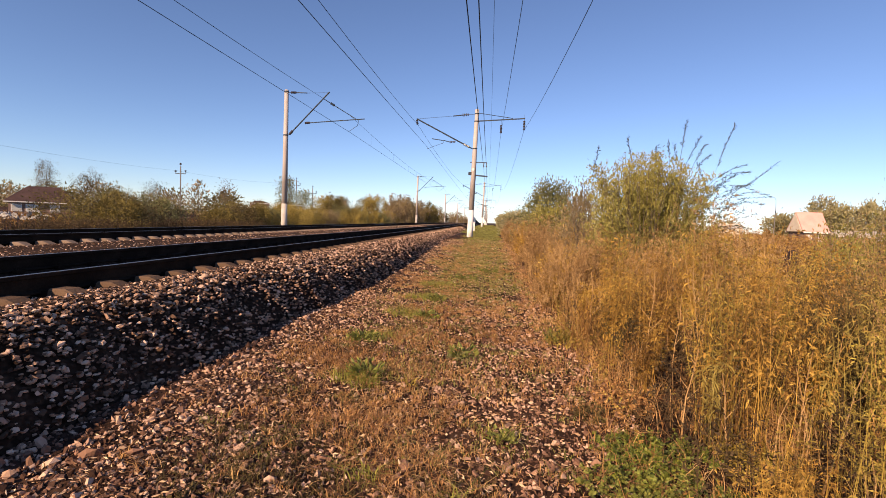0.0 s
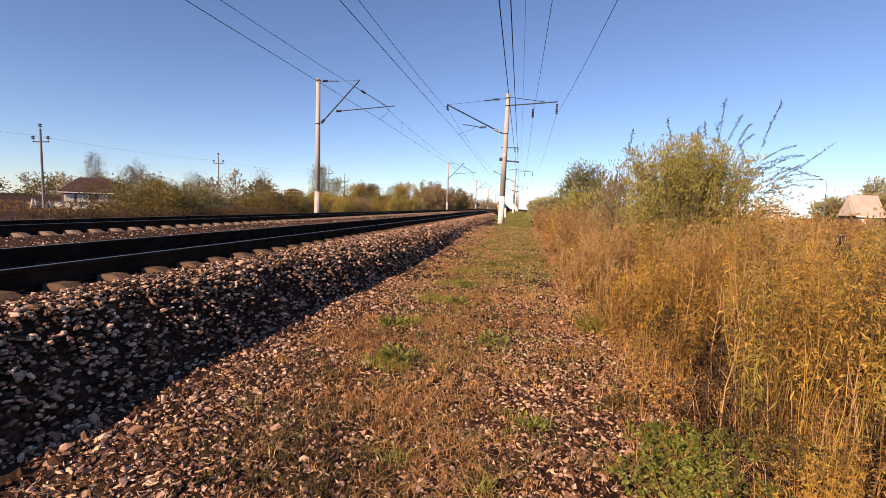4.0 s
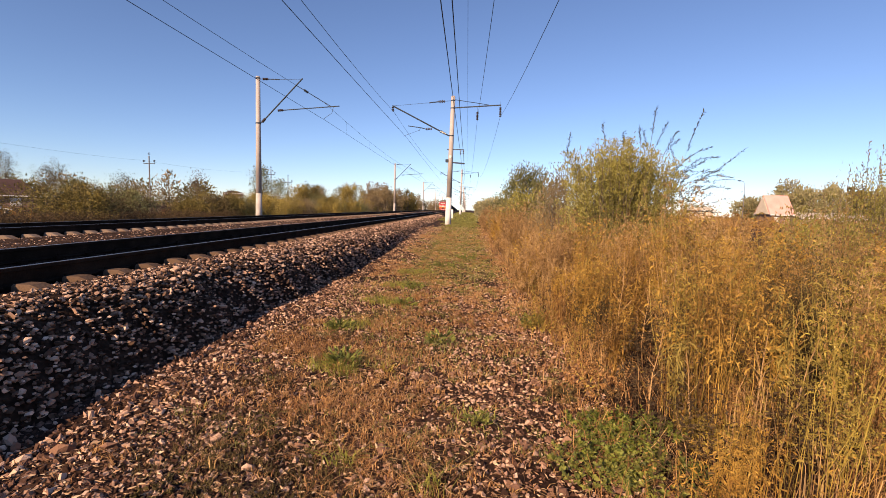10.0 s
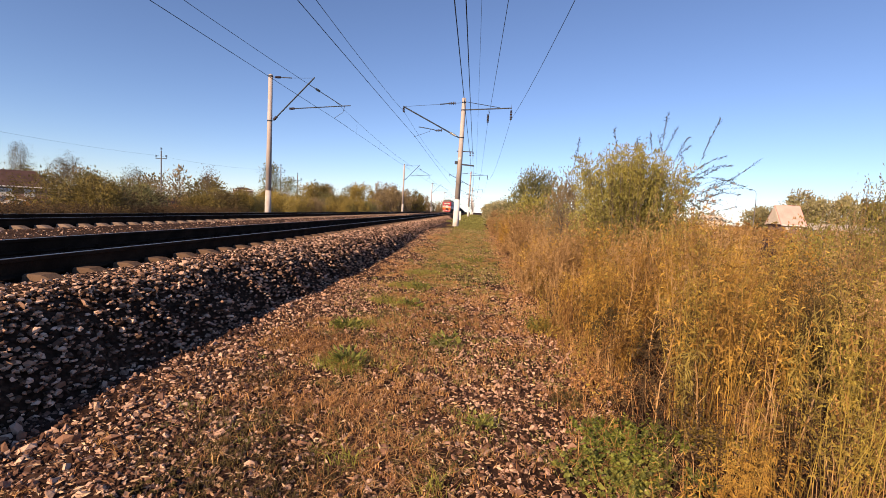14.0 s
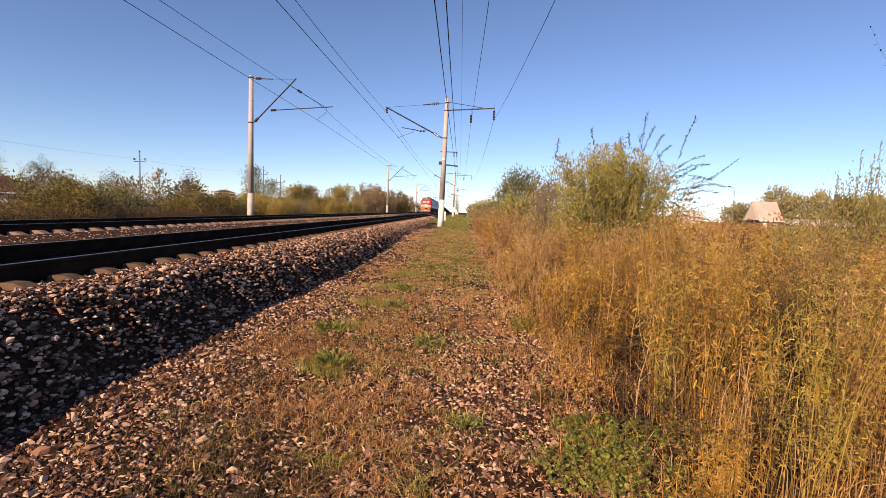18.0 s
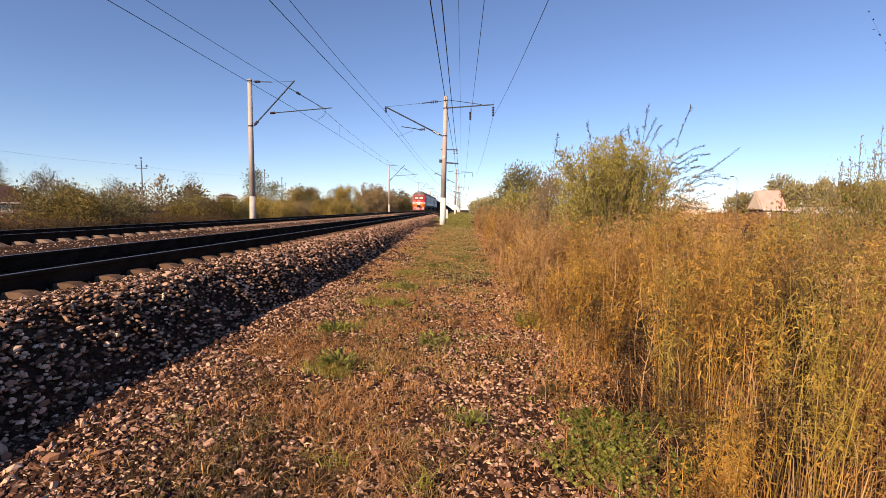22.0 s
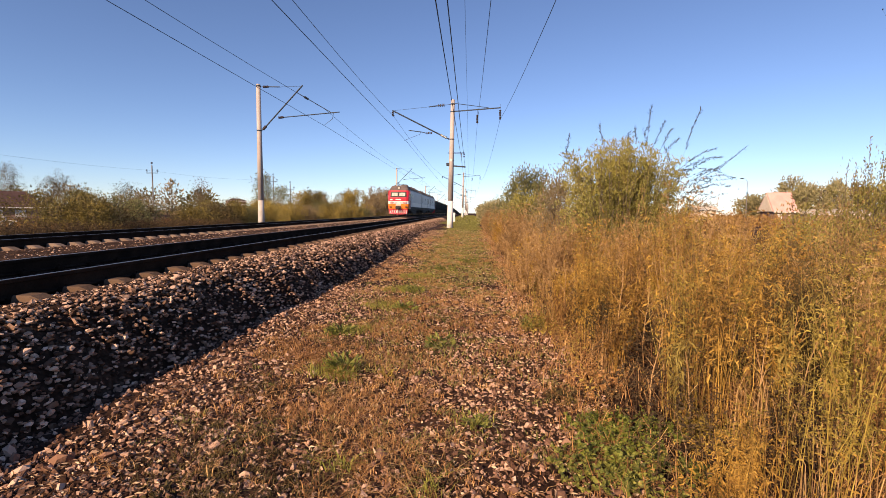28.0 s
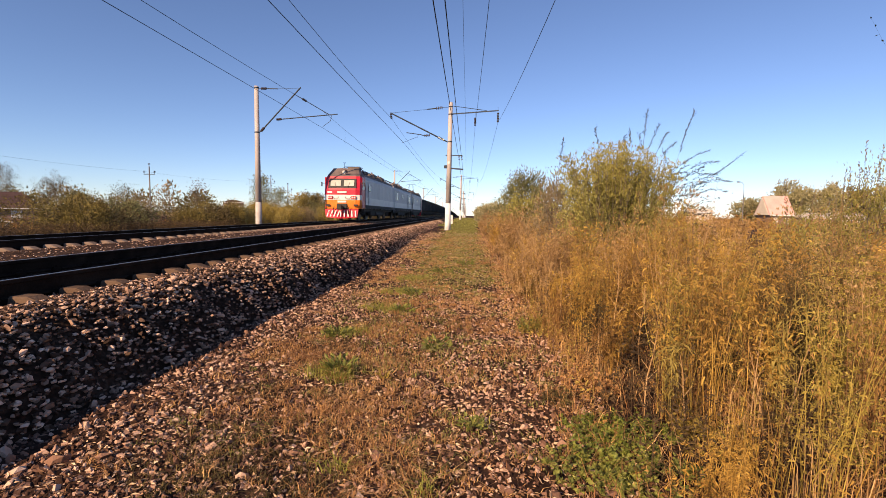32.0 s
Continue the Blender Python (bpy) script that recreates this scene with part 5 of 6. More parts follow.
def scrub_left():
    """The thicket beyond the far track."""
    y = 28.6
    i = 0
    while y < 118:
        x = -25.5 - 2.5 * math.sin(y * .21) - rng.uniform(0, 3)
        h = rng.uniform(1.25, 2.6) + .004 * y
        tone = "gold_leaf" if 53 < y < 72 or (y > 72 and i % 2) else ("scrub", "dusky_scrub", "scrub", "grey_green", "dusky_scrub")[i % 5] if y < 53 else ("scrub", "rust_leaf", "grey_green")[i % 3]
        mat = M[tone]
        lab = {"dusky_scrub": "dark brown-green autumn bush in the thicket", "scrub": "olive-brown autumn bush in the thicket", "gold_leaf": "yellow-leaved autumn bush in the thicket", "grey_green": "grey-green leafy bush in the thicket", "rust_leaf": "rust-brown autumn bush in the thicket"}[tone]
        shrub("bush", x, y, -1.0, rng.uniform(1.6, 2.7), rng.uniform(1.6, 2.6), h, 6200, .12, .065, mat, lab, "bush", "thicket beyond the tracks", twigs=12, clump=.2, wild=.5, per=70, up=1.9, rag=1.5)
        y += rng.uniform(2.3, 3.6)
        i += 1
    for k in range(14):
        y = 36 + k * 6.5
        shrub("bush", -32 - rng.uniform(0, 6), y, -1.0, 2.6, 2.6, rng.uniform(2.2, 3.7), 3200, .15, .07, M[("scrub", "grey_green", "rust_leaf")[k % 3]], "taller thicket bush behind the first row", "bush", "thicket beyond the tracks", twigs=12, clump=.32, wild=.45)


rng = np.random.default_rng(11)
scrub_left()


def tree(x, y, h, rx, n, leaf, mat, label, low=.25, clump=.5, z=-1.0, group=""):
    return shrub("tree", x, y, z + float(dip(y)), rx, rx, h, n, leaf, leaf * .5, mat, label, "tree", group, twigs=16, clump=clump, low=low, wild=.3, top_power=.6)


# bare and thin trees behind the thicket
for x, y, h, n in ((-86, 82, 9.2, 4200), (-52, 56, 4.7, 1500), (-66, 70, 6.8, 2500), (-48, 62, 4.8, 2200), (-47, 78, 5.0, 1500)):
    tree(x, y, h, 2.0, n, .13, M["dusky_scrub"], "thin half-bare autumn tree behind the bushes", .35, .32)
tree(-43.5, 96, 8.6, 1.9, 2600, .3, M["grey_green"], "dark green tree beyond the thicket", .15)
tree(-40, 96, 6.2, 1.8, 1500, .3, M["grey_green"], "dark green tree beyond the thicket", .15)
tree(-55, 92, 6.6, 2.2, 500, .25, M["dead_twig"], "bare crown of a small tree", .5, .6)
# the autumn wood on the left-hand side of the line
for k in range(26):
    y = 118 + k * 5.5 + rng.uniform(-3, 3)
    x = -24 - rng.uniform(0, 15) - (6 if k < 5 else 0)
    i = int(rng.integers(0, 4))
    h = rng.uniform(5.9, 8.4) * (.75 if k < 3 else 1)
    tree(x, y, h, rng.uniform(2.6, 3.8), 3600, .38, (M["rust_leaf"], M["scrub"], M["rust_leaf"], M["gold_leaf"])[i], "round-topped brown and gold autumn tree", .05, .5, group="autumn wood")
for k in range(12):
    tree(-19 - rng.uniform(0, 6), 250 + k * 26, rng.uniform(5, 7), 4, 900, .7, M["rust_leaf"], "distant autumn tree beside the line", .05, .9, group="distant trees")
# trees round the pink-roofed house
for x, y, h, m in ((53.6, 90, 4.4, "garden"), (64.5, 96, 8.0, "garden"), (67, 95, 6.8, "garden"), (71, 94, 7.2, "garden"), (75, 93, 6.8, "scrub"), (80, 93, 7.4, "garden"), (85, 92, 7.0, "garden")):
    tree(x, y, h, 2.6, 4200, .46, M[m], "leafy garden tree behind the house", .05, .45)
for k in range(22):
    a = -14 + k * 12
    tree(34 + a * 1.1 + rng.uniform(-4, 4), 210 + rng.uniform(-15, 15), rng.uniform(4, 6.5), 5, 700, .8, M[("scrub", "rust_leaf", "grey_green")[k % 3]], "distant autumn tree across the field", .0, 1.0, group="distant trees")
for k in range(26):
    tree(-75 - k * 9 - rng.uniform(0, 5), 150 + rng.uniform(-25, 15), rng.uniform(5, 8), 5, 700, .8, M[("scrub", "rust_leaf", "grey_green")[k % 3]], "distant autumn tree beyond the gardens", .0, 1.0, group="distant trees")


# ---- weeds and grass ----
def field_weeds():
    def edge(y):
        return .93 + .15 * step(5, 8, y) + .08 * np.sin(y * 1.9) + .06 * np.sin(y * 5.1)

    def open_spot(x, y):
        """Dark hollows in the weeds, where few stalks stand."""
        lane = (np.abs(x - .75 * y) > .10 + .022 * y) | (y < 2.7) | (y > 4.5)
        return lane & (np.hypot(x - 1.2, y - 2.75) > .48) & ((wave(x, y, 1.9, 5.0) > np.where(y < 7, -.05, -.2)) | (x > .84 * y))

    def spots(n, x0, x1, y0, y1, bias=1.0, trim=True):
        x, y = spread(n, x0, x1, y0, y1, bias)
        if trim:
            k = (x > edge(y)) & open_spot(x, y)
            x, y = x[k], y[k]
        return np.stack([x, y, ground_z(x, y) - .02], 1)

    def clumps(n, each, wide, x0, x1, y0, y1, bias=1.0):
        """Plants stand in tufts, with gaps between; the tuft's own height factor comes along."""
        cx, cy = spread(n, x0, x1, y0, y1, bias)
        f = rng.uniform(.42, 1.18, n)
        who = np.repeat(np.arange(n), each)
        x = cx[who] + rng.normal(0, wide, len(who))
        y = cy[who] + rng.normal(0, wide, len(who))
        k = (x > edge(y) - .05) & open_spot(x, y)
        return np.stack([x, y, ground_z(x, y) - .02], 1)[k], f[who][k]

    def rise(p, tall):
        """Plants grow taller away from the trodden edge."""
        return tall * (.36 + .64 * step(.8, 1.8 - .3 * step(5, 10, p[:, 1]), p[:, 0] - .14 * np.clip(4 - p[:, 1], 0, 2))) * rng.uniform(.72, 1.08, len(p)) * (1 + .12 * wave(p[:, 0], p[:, 1], .9, 3))

    def fan(p, f, a0, a1):
        """Keep the plants of a wedge of the field, with a ragged border."""
        a = p[:, 0] / p[:, 1] + .08 * wave(p[:, 0], p[:, 1], 2.0, 8.0)
        k = (a > a0) & (a < a1)
        return p[k], f[k]

    p, f = fan(*clumps(78, 30, .065, 1.05, 6.0, 2.0, 9, 1.0), 0, .8)
    stuff("golden_weeds", mesh_of("golden_weeds", *weeds(p, rise(p, 1.42) * f, .005, 50, .054, .0125, lean=.1, droop=.7, start=.28, bushy=.014, twig=.10, flat=.8, curl=True), mat=M["weed_gold"]), "tall dry golden weeds with narrow curling leaves", "weeds")
    p, f = clumps(40, 26, .08, 1.5, 7, 2.2, 10, 1.0)
    stuff("olive_weeds", mesh_of("olive_weeds", *weeds(p, rise(p, 1.45) * f, .005, 50, .054, .0135, lean=.1, start=.3, bushy=.013, twig=.11, flat=.9, droop=.3, curl=True), mat=M["weed_olive"]), "yellow-green weeds turning brown", "weeds")
    p, f = clumps(72, 18, .09, 2.2, 6.2, 2.7, 5.6)
    p, f = fan(p, f, .765, 9)
    stuff("yellow_green_weeds", mesh_of("yellow_green_weeds", *weeds(p, 1.28 * f, .003, 58, .064, .012, lean=.1, bushy=.011, twig=.08, droop=.4, flat=.9, curl=True), mat=M["lime"]), "tall yellow-green weeds with narrow leaves", "weeds")
    p, f = clumps(50, 34, .075, 1.0, 6, 3.4, 9, 1.0)
    stuff("brown_weeds", mesh_of("brown_weeds", *weeds(p, rise(p, 1.55) * f, .006, 60, .04, .0135, lean=.1, start=.3, bushy=.012, twig=.15, spire=.6, far=True), mat=M["plume"]), "brown wormwood gone to seed", "weeds")
    p, f = clumps(44, 14, .075, 1.15, 5.5, 2.2, 7, 1.0)
    stuff("broad_leaved_weeds", mesh_of("broad_leaved_weeds", *weeds(p, rise(p, 1.25) * f, .006, 36, .06, .013, lean=.14, droop=1.2, start=.15, bushy=.02, flat=.7, curl=True), mat=M["weed_brown"]), "withered brown weeds with hanging leaves", "weeds")
    # weeds at the back of the hollow, their colour darkened for its shade
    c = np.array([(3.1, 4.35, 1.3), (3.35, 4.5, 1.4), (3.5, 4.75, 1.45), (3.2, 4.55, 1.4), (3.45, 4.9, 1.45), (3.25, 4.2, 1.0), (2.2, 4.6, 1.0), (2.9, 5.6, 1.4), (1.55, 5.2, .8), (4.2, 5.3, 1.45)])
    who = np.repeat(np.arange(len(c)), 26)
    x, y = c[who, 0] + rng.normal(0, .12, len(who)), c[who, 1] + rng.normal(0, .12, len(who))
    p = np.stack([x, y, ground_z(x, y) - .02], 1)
    stuff("shady_weeds", mesh_of("shady_weeds", *weeds(p, c[who, 2] * rng.uniform(.6, 1.05, len(p)), .005, 46, .05, .016, lean=.14, bushy=.02, twig=.12), mat=M["gloom"]), "brown-green weeds in the hollows, darkened in colour for the shade there", "weeds")
    # scattered clumps whose dark colour carries the shaded gaps between plants
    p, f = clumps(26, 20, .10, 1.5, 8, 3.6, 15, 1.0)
    stuff("dark_weeds", mesh_of("dark_weeds", *weeds(p, rise(p, 1.4) * f, .006, 56, .05, .014, lean=.14, bushy=.02, twig=.12), mat=M["gloom"]), "dull weeds among the dry ones, darkened in colour for shaded gaps", "weeds")
    # one withered yellow stalk with long leaves at the rim of a hollow
    c = np.array([(2.55, 3.6, 1.15), (2.62, 3.66, .9), (3.02, 3.9, 1.3), (1.62, 3.3, .8)])
    who = np.repeat(np.arange(len(c)), 5)
    x, y = c[who, 0] + rng.normal(0, .025, len(who)), c[who, 1] + rng.normal(0, .025, len(who))
    p = np.stack([x, y, ground_z(x, y) - .02], 1)
    stuff("yellow_stalks", mesh_of("yellow_stalks", *weeds(p, c[who, 2] * rng.uniform(.85, 1.02, len(p)), .006, 34, .12, .015, lean=.05, start=.3, droop=.9, bushy=.008, flat=1.0, curl=True), mat=M["gold_leaf"]), "bright yellow withered stalks with long hanging leaves", "weeds")
    p, f = clumps(150, 14, .05, .9, 5.0, 2.1, 10, 1.2)
    stuff("straw_stalks", mesh_of("straw_stalks", *blades(p, rise(p, 1.16) * f, .0055, .14), mat=M["straw"]), "pale dry straw stalks standing in bunches", "dry grass")
    p = spots(4200, 1.1, 4.8, 1.7, 6, 1.0)
    stuff("fallen_straw", mesh_of("fallen_straw", *blades(p, rng.uniform(.2, .6, len(p)), .0045, 1.1), mat=M["dry_grass"]), "bent and fallen dry stalks under the weeds", "dry grass")
    p = spots(60, 1.25, 3.4, 2.1, 4.5, 1.0, False)
    stuff("leaning_stalks", mesh_of("leaning_stalks", *blades(p, rng.uniform(.35, .8, len(p)), .006, .8), mat=M["straw"]), "pale broken stalks leaning in the weeds", "dry grass")
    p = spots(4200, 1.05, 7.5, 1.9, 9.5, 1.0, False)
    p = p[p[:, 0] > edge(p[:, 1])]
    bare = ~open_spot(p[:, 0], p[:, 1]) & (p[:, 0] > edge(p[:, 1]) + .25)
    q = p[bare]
    # darker leaf colour here puts in the depth shade of the hollows
    stuff("hollow_undergrowth", mesh_of("hollow_undergrowth", *weeds(q, rng.uniform(.25, .8, len(q)), .004, 24, .045, .02, lean=.3, start=.05, bushy=.04, far=True), mat=M["shaded_undergrowth"]), "dry undergrowth in the hollows, darkened in colour for the shade there", "weeds")
    p = p[~bare]
    stuff("undergrowth", mesh_of("undergrowth", *weeds(p, rng.uniform(.12, .5, len(p)), .003, 22, .034, .018, lean=.35, start=.05, bushy=.05, far=True), mat=M["weed_brown"]), "low tangle of small withered leaves under the tall weeds", "weeds")
    p = p[rng.uniform(0, 1, len(p)) < .35]
    stuff("green_undergrowth", mesh_of("green_undergrowth", *weeds(p, rng.uniform(.15, .6, len(p)), .003, 20, .036, .018, lean=.35, start=.05, bushy=.05, far=True), mat=M["weed_olive"]), "low olive leaves under the tall weeds", "weeds")
    p, f = clumps(240, 12, .2, 1.0, 8, -8, 2.3)
    stuff("weeds_behind", mesh_of("weeds_behind", *weeds(p, rise(p, 1.35) * f, .006, 30, .06, .018, lean=.14, bushy=.03, far=True), mat=M["weed_gold"]), "golden weeds beside the viewer's standpoint", "weeds")
    p, f = clumps(140, 22, .085, .95, 3.2, 7.5, 40, 1.4)
    stuff("verge_wormwood", mesh_of("verge_wormwood", *weeds(p, rise(p, 1.45) * f, .007, 40, .062, .025, lean=.14, start=.25, bushy=.015, twig=.2, spire=.65, far=True), mat=M["plume"]), "reddish brown wormwood along the grassy verge", "weeds")
    p, f = clumps(200, 18, .10, 1.1, 26, 8, 34, 1.3)
    stuff("brown_wormwood", mesh_of("brown_wormwood", *weeds(p, rise(p, 1.72) * f, .008, 34, .10, .036, lean=.14, start=.3, bushy=.015, twig=.18, spire=.65, far=True), mat=M["plume"]), "field of tall brown wormwood gone to seed", "weeds")
    p, f = clumps(84, 30, .08, .95, 7, 5.5, 26, 1.3)
    stuff("golden_field_weeds", mesh_of("golden_field_weeds", *weeds(p, rise(p, 1.4) * f, .007, 30, .10, .036, lean=.16, bushy=.03, far=True), mat=M["weed_gold"]), "golden weeds in the middle of the field", "weeds")
    p = spots(4200, 2, 95, 30, 110, 1.5)
    stuff("far_wormwood", mesh_of("far_wormwood", *weeds(p, rise(p, 1.6), .035, 12, .36, .15, lean=.08, far=True), mat=M["weed_brown"]), "distant part of the brown weed field", "weeds")
    p = spots(3000, 60, 260, 60, 320, 1.0)
    stuff("distant_field_weeds", mesh_of("distant_field_weeds", *weeds(p, rise(p, 1.7), .06, 9, .6, .3, lean=.08, far=True), mat=M["weed_brown"]), "brown weeds far across the field", "weeds")
    p = spots(7000, .75, 1.7, -9, 30, 1.3, False)
    stuff("edge_litter", mesh_of("edge_litter", *blades(p, rng.uniform(.08, .4, len(p)), .005, .8), mat=M["dry_grass"]), "tangled dry grass at the edge of the path", "dry grass")


def path_grass():
    x, y = spread(80000, -2.45, 1.25, -2.5, 40, 1.6)
    xb, yb = spread(13000, -2.45, 1.25, -9, .5, 1.0)
    x, y = np.concatenate([x, xb]), np.concatenate([y, yb])
    dens = np.clip(wave(x, y, 1.25, 4.0) * .7 + .32 + .55 * np.exp(-((x + .8) / .5) ** 2) + .35 * step(.35, 1.0, x) - .2 * step(-1.7, -2.3, x) - .4 * step(8, 14, y), .06, 1) * .6
    k = rng.uniform(0, 1, len(x)) < dens
    x, y = x[k], y[k]
    p = np.stack([x, y, ground_z(x, y)], 1)
    stuff("path_dry_grass", mesh_of("path_dry_grass", *blades(p, rng.gamma(4, .0095, len(p)) + .012, .0052 + .0004 * np.abs(p[:, 1]), 1.5), mat=M["dry_grass"]), "short reddish dry grass on the path", "dry grass")
    cx, cy = spread(3600, -2.2, 1.15, -1, 26, 1.5)
    k = rng.uniform(0, 1, len(cx)) < np.clip(.35 + .8 * wave(cx, cy, 1.1, 4.2) + .35 * np.exp(-((cx + .8) / .5) ** 2), .05, 1)
    cx, cy = cx[k], cy[k]
    big = rng.uniform(.5, 1.3, len(cx))
    who = np.repeat(np.arange(len(cx)), 26)
    x, y = cx[who] + rng.normal(0, .035, len(who)) * big[who], cy[who] + rng.normal(0, .035, len(who)) * big[who]
    p = np.stack([x, y, ground_z(x, y)], 1)
    stuff("grass_tufts", mesh_of("grass_tufts", *blades(p, rng.uniform(.03, .10, len(p)) * big[who], .0055 + .0005 * np.abs(y), 1.3), mat=M["dry_grass"]), "orange-brown tufts of dry grass on the path", "dry grass")
    x, y = spread(24000, -2.45, 1.2, 1.8, 30, 1.7)
    p = np.stack([x, y, ground_z(x, y) + rng.uniform(.003, .02, len(x))], 1)
    way = np.concatenate([rng.normal(size=(len(p), 2)), rng.normal(0, .25, (len(p), 1))], 1)
    stuff("leaf_litter", mesh_of("leaf_litter", *leaves(p, way, rng.uniform(.015, .05, len(p)) * (1 + y / 25), rng.uniform(.006, .018, len(p)) * (1 + y / 25)), mat=M["litter"]), "small dry fallen leaves and chips on the path", "leaf litter")
    cx, cy = spread(380, -2.0, 1.1, 2.6, 20, 1.3)
    who = np.repeat(np.arange(len(cx)), 26)
    x, y = cx[who] + rng.normal(0, .04, len(who)), cy[who] + rng.normal(0, .04, len(who))
    p = np.stack([x, y, ground_z(x, y)], 1)
    stuff("olive_grass_tufts", mesh_of("olive_grass_tufts", *blades(p, rng.uniform(.02, .08, len(p)), .004 + .0004 * y, .9), mat=M["verge"]), "yellowing green tufts of grass on the path", "grass")
    x, y = spread(9000, -3.0, 2.2, 45, 260, 1.5)
    p = np.stack([x, y, ground_z(x, y)], 1)
    stuff("far_verge_grass", mesh_of("far_verge_grass", *blades(p, rng.uniform(.08, .3, len(p)), .03 + .0006 * y, .5), mat=M["verge"]), "grass of the verge running on beside the masts", "grass")
    x, y = spread(52000, -2.0, 1.0, 4, 60, 1.3)
    k = rng.uniform(0, 1, len(x)) < np.clip(wave(x, y, .9, 1.0) * .6 + 1.2 * step(6, 11, y) * np.exp(-((x + .2) / 1.1) ** 4) + .7 * np.exp(-((x + .9) / .3) ** 2), 0, 1)
    x, y = x[k], y[k]
    p = np.stack([x, y, ground_z(x, y)], 1)
    stuff("path_green_grass", mesh_of("path_green_grass", *blades(p, rng.gamma(4, .016, len(p)) + .015, .005 + .0005 * p[:, 1], .8), mat=M["verge"]), "green grass growing along the middle of the path", "grass")
    def patches(name, spots, each, tall, mat, label):
        c = np.array(spots)
        who = np.repeat(np.arange(len(c)), (each * (c[:, 2] / .3) ** 2).astype(int))
        tuft = rng.integers(0, 22, len(who))
        ta, td = tuft * 2.4 + who, np.sqrt((tuft + .5) / 22) * c[who, 2]
        x = c[who, 0] + np.cos(ta) * td * 1.3 + rng.normal(0, .028, len(who))
        y = c[who, 1] + np.sin(ta) * td + rng.normal(0, .028, len(who))
        p = np.stack([x, y, ground_z(x, y)], 1)
        stuff(name, mesh_of(name, *blades(p, rng.uniform(.35, 1, len(p)) * tall, .006, .95), mat=mat), label, "grass")

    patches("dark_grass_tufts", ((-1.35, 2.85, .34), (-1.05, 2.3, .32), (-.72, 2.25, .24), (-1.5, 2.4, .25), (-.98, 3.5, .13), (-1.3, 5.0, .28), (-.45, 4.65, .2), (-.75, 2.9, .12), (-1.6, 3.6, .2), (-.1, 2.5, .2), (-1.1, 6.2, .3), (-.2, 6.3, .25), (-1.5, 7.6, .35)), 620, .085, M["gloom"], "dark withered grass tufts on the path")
    patches("orange_grass_tufts", ((-.62, 3.5, .38), (-.95, 3.1, .24), (-.5, 4.4, .3), (-1.2, 4.4, .3), (.1, 4.1, .2), (-.75, 5.6, .4), (-1.45, 3.3, .25), (.3, 6.0, .4), (-.5, 2.7, .2), (-1.75, 4.6, .3), (.55, 4.8, .25), (-.7, 7.4, .5)), 600, .11, M["dry_grass"], "orange-brown dry grass tufts on the path")
    patches("green_grass_tufts", ((-1.14, 4.1, .2), (-1.02, 3.95, .12), (.18, 3.1, .1), (-1.3, 5.55, .18), (-.62, 2.5, .09), (-1.2, 7.0, .25), (-1.15, 8.6, .3), (-1.1, 10.4, .35), (-.1, 2.3, .08)), 620, .17, M["tuft_green"], "yellow-green grass tufts on the stony path")
    # dry grass beyond the far track
    x, y = spread(2600, -75, -24, 24, 75, 1.2)
    p = np.stack([x, y, ground_z(x, y)], 1)
    stuff("garden_edge_weeds", mesh_of("garden_edge_weeds", *weeds(p, rng.uniform(.2, .6, len(p)), .014, 12, .14, .06, far=True), mat=M["weed_brown"]), "low brown dry weeds round the thicket and gardens", "weeds")
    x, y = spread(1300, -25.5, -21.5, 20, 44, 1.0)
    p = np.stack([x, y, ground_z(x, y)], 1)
    # low brown plants; the shade at the thicket foot is put into their colour
    stuff("thicket_undergrowth", mesh_of("thicket_undergrowth", *weeds(p, rng.uniform(.3, .85, len(p)), .014, 30, .1, .05, bushy=.12, far=True), mat=M["shaded_undergrowth"]), "brown undergrowth at the foot of the thicket, darkened for the shade there", "weeds")
    x, y = spread(9000, -24, -13.8, 10, 120, 1.4)
    p = np.stack([x, y, np.maximum(ground_z(x, y), bed_z(x, y) * (x > -15.2) + -9 * (x <= -15.2))], 1)
    stuff("far_side_grass", mesh_of("far_side_grass", *blades(p, rng.uniform(.15, .6, len(p)), .03, .4), mat=M["scrub"]), "olive-brown grass between the far track and the thicket", "dry grass")


def rosette(x, y, r, n, h, mat, label, name="green_weed_clump"):
    """A low broad-leaved plant."""
    t = thing(name, pose(x, y, float(ground_z(x, y))), label, "weed plant", "weed clumps on the path")
    a = rng.uniform(0, 2 * np.pi, n)
    d = r * rng.uniform(0, 1, n) ** .6 * .55
    p = np.stack([np.cos(a) * d, np.sin(a) * d, rng.uniform(.0, h, n)], 1)
    way = np.stack([np.cos(a), np.sin(a), rng.uniform(.2, 1.4, n)], 1)
    part_mesh("leaves", leaves(p, way, np.minimum(r * .4, .085) * rng.uniform(.5, 1.1, n), np.minimum(r * .4, .085) * rng.uniform(.25, .45, n)), mat, t)
    q = np.zeros((12, 3, 3))
    b = rng.uniform(0, 2 * np.pi, 12)
    q[:, 1] = np.stack([np.cos(b) * r * .2, np.sin(b) * r * .2, np.full(12, h * .5)], 1)
    q[:, 2] = np.stack([np.cos(b) * r * .45, np.sin(b) * r * .45, np.full(12, h * .9)], 1)
    part_mesh("stems", ribbons(q, .006), mat, t)


rng = np.random.default_rng(23)
field_weeds()
rng = np.random.default_rng(31)
path_grass()
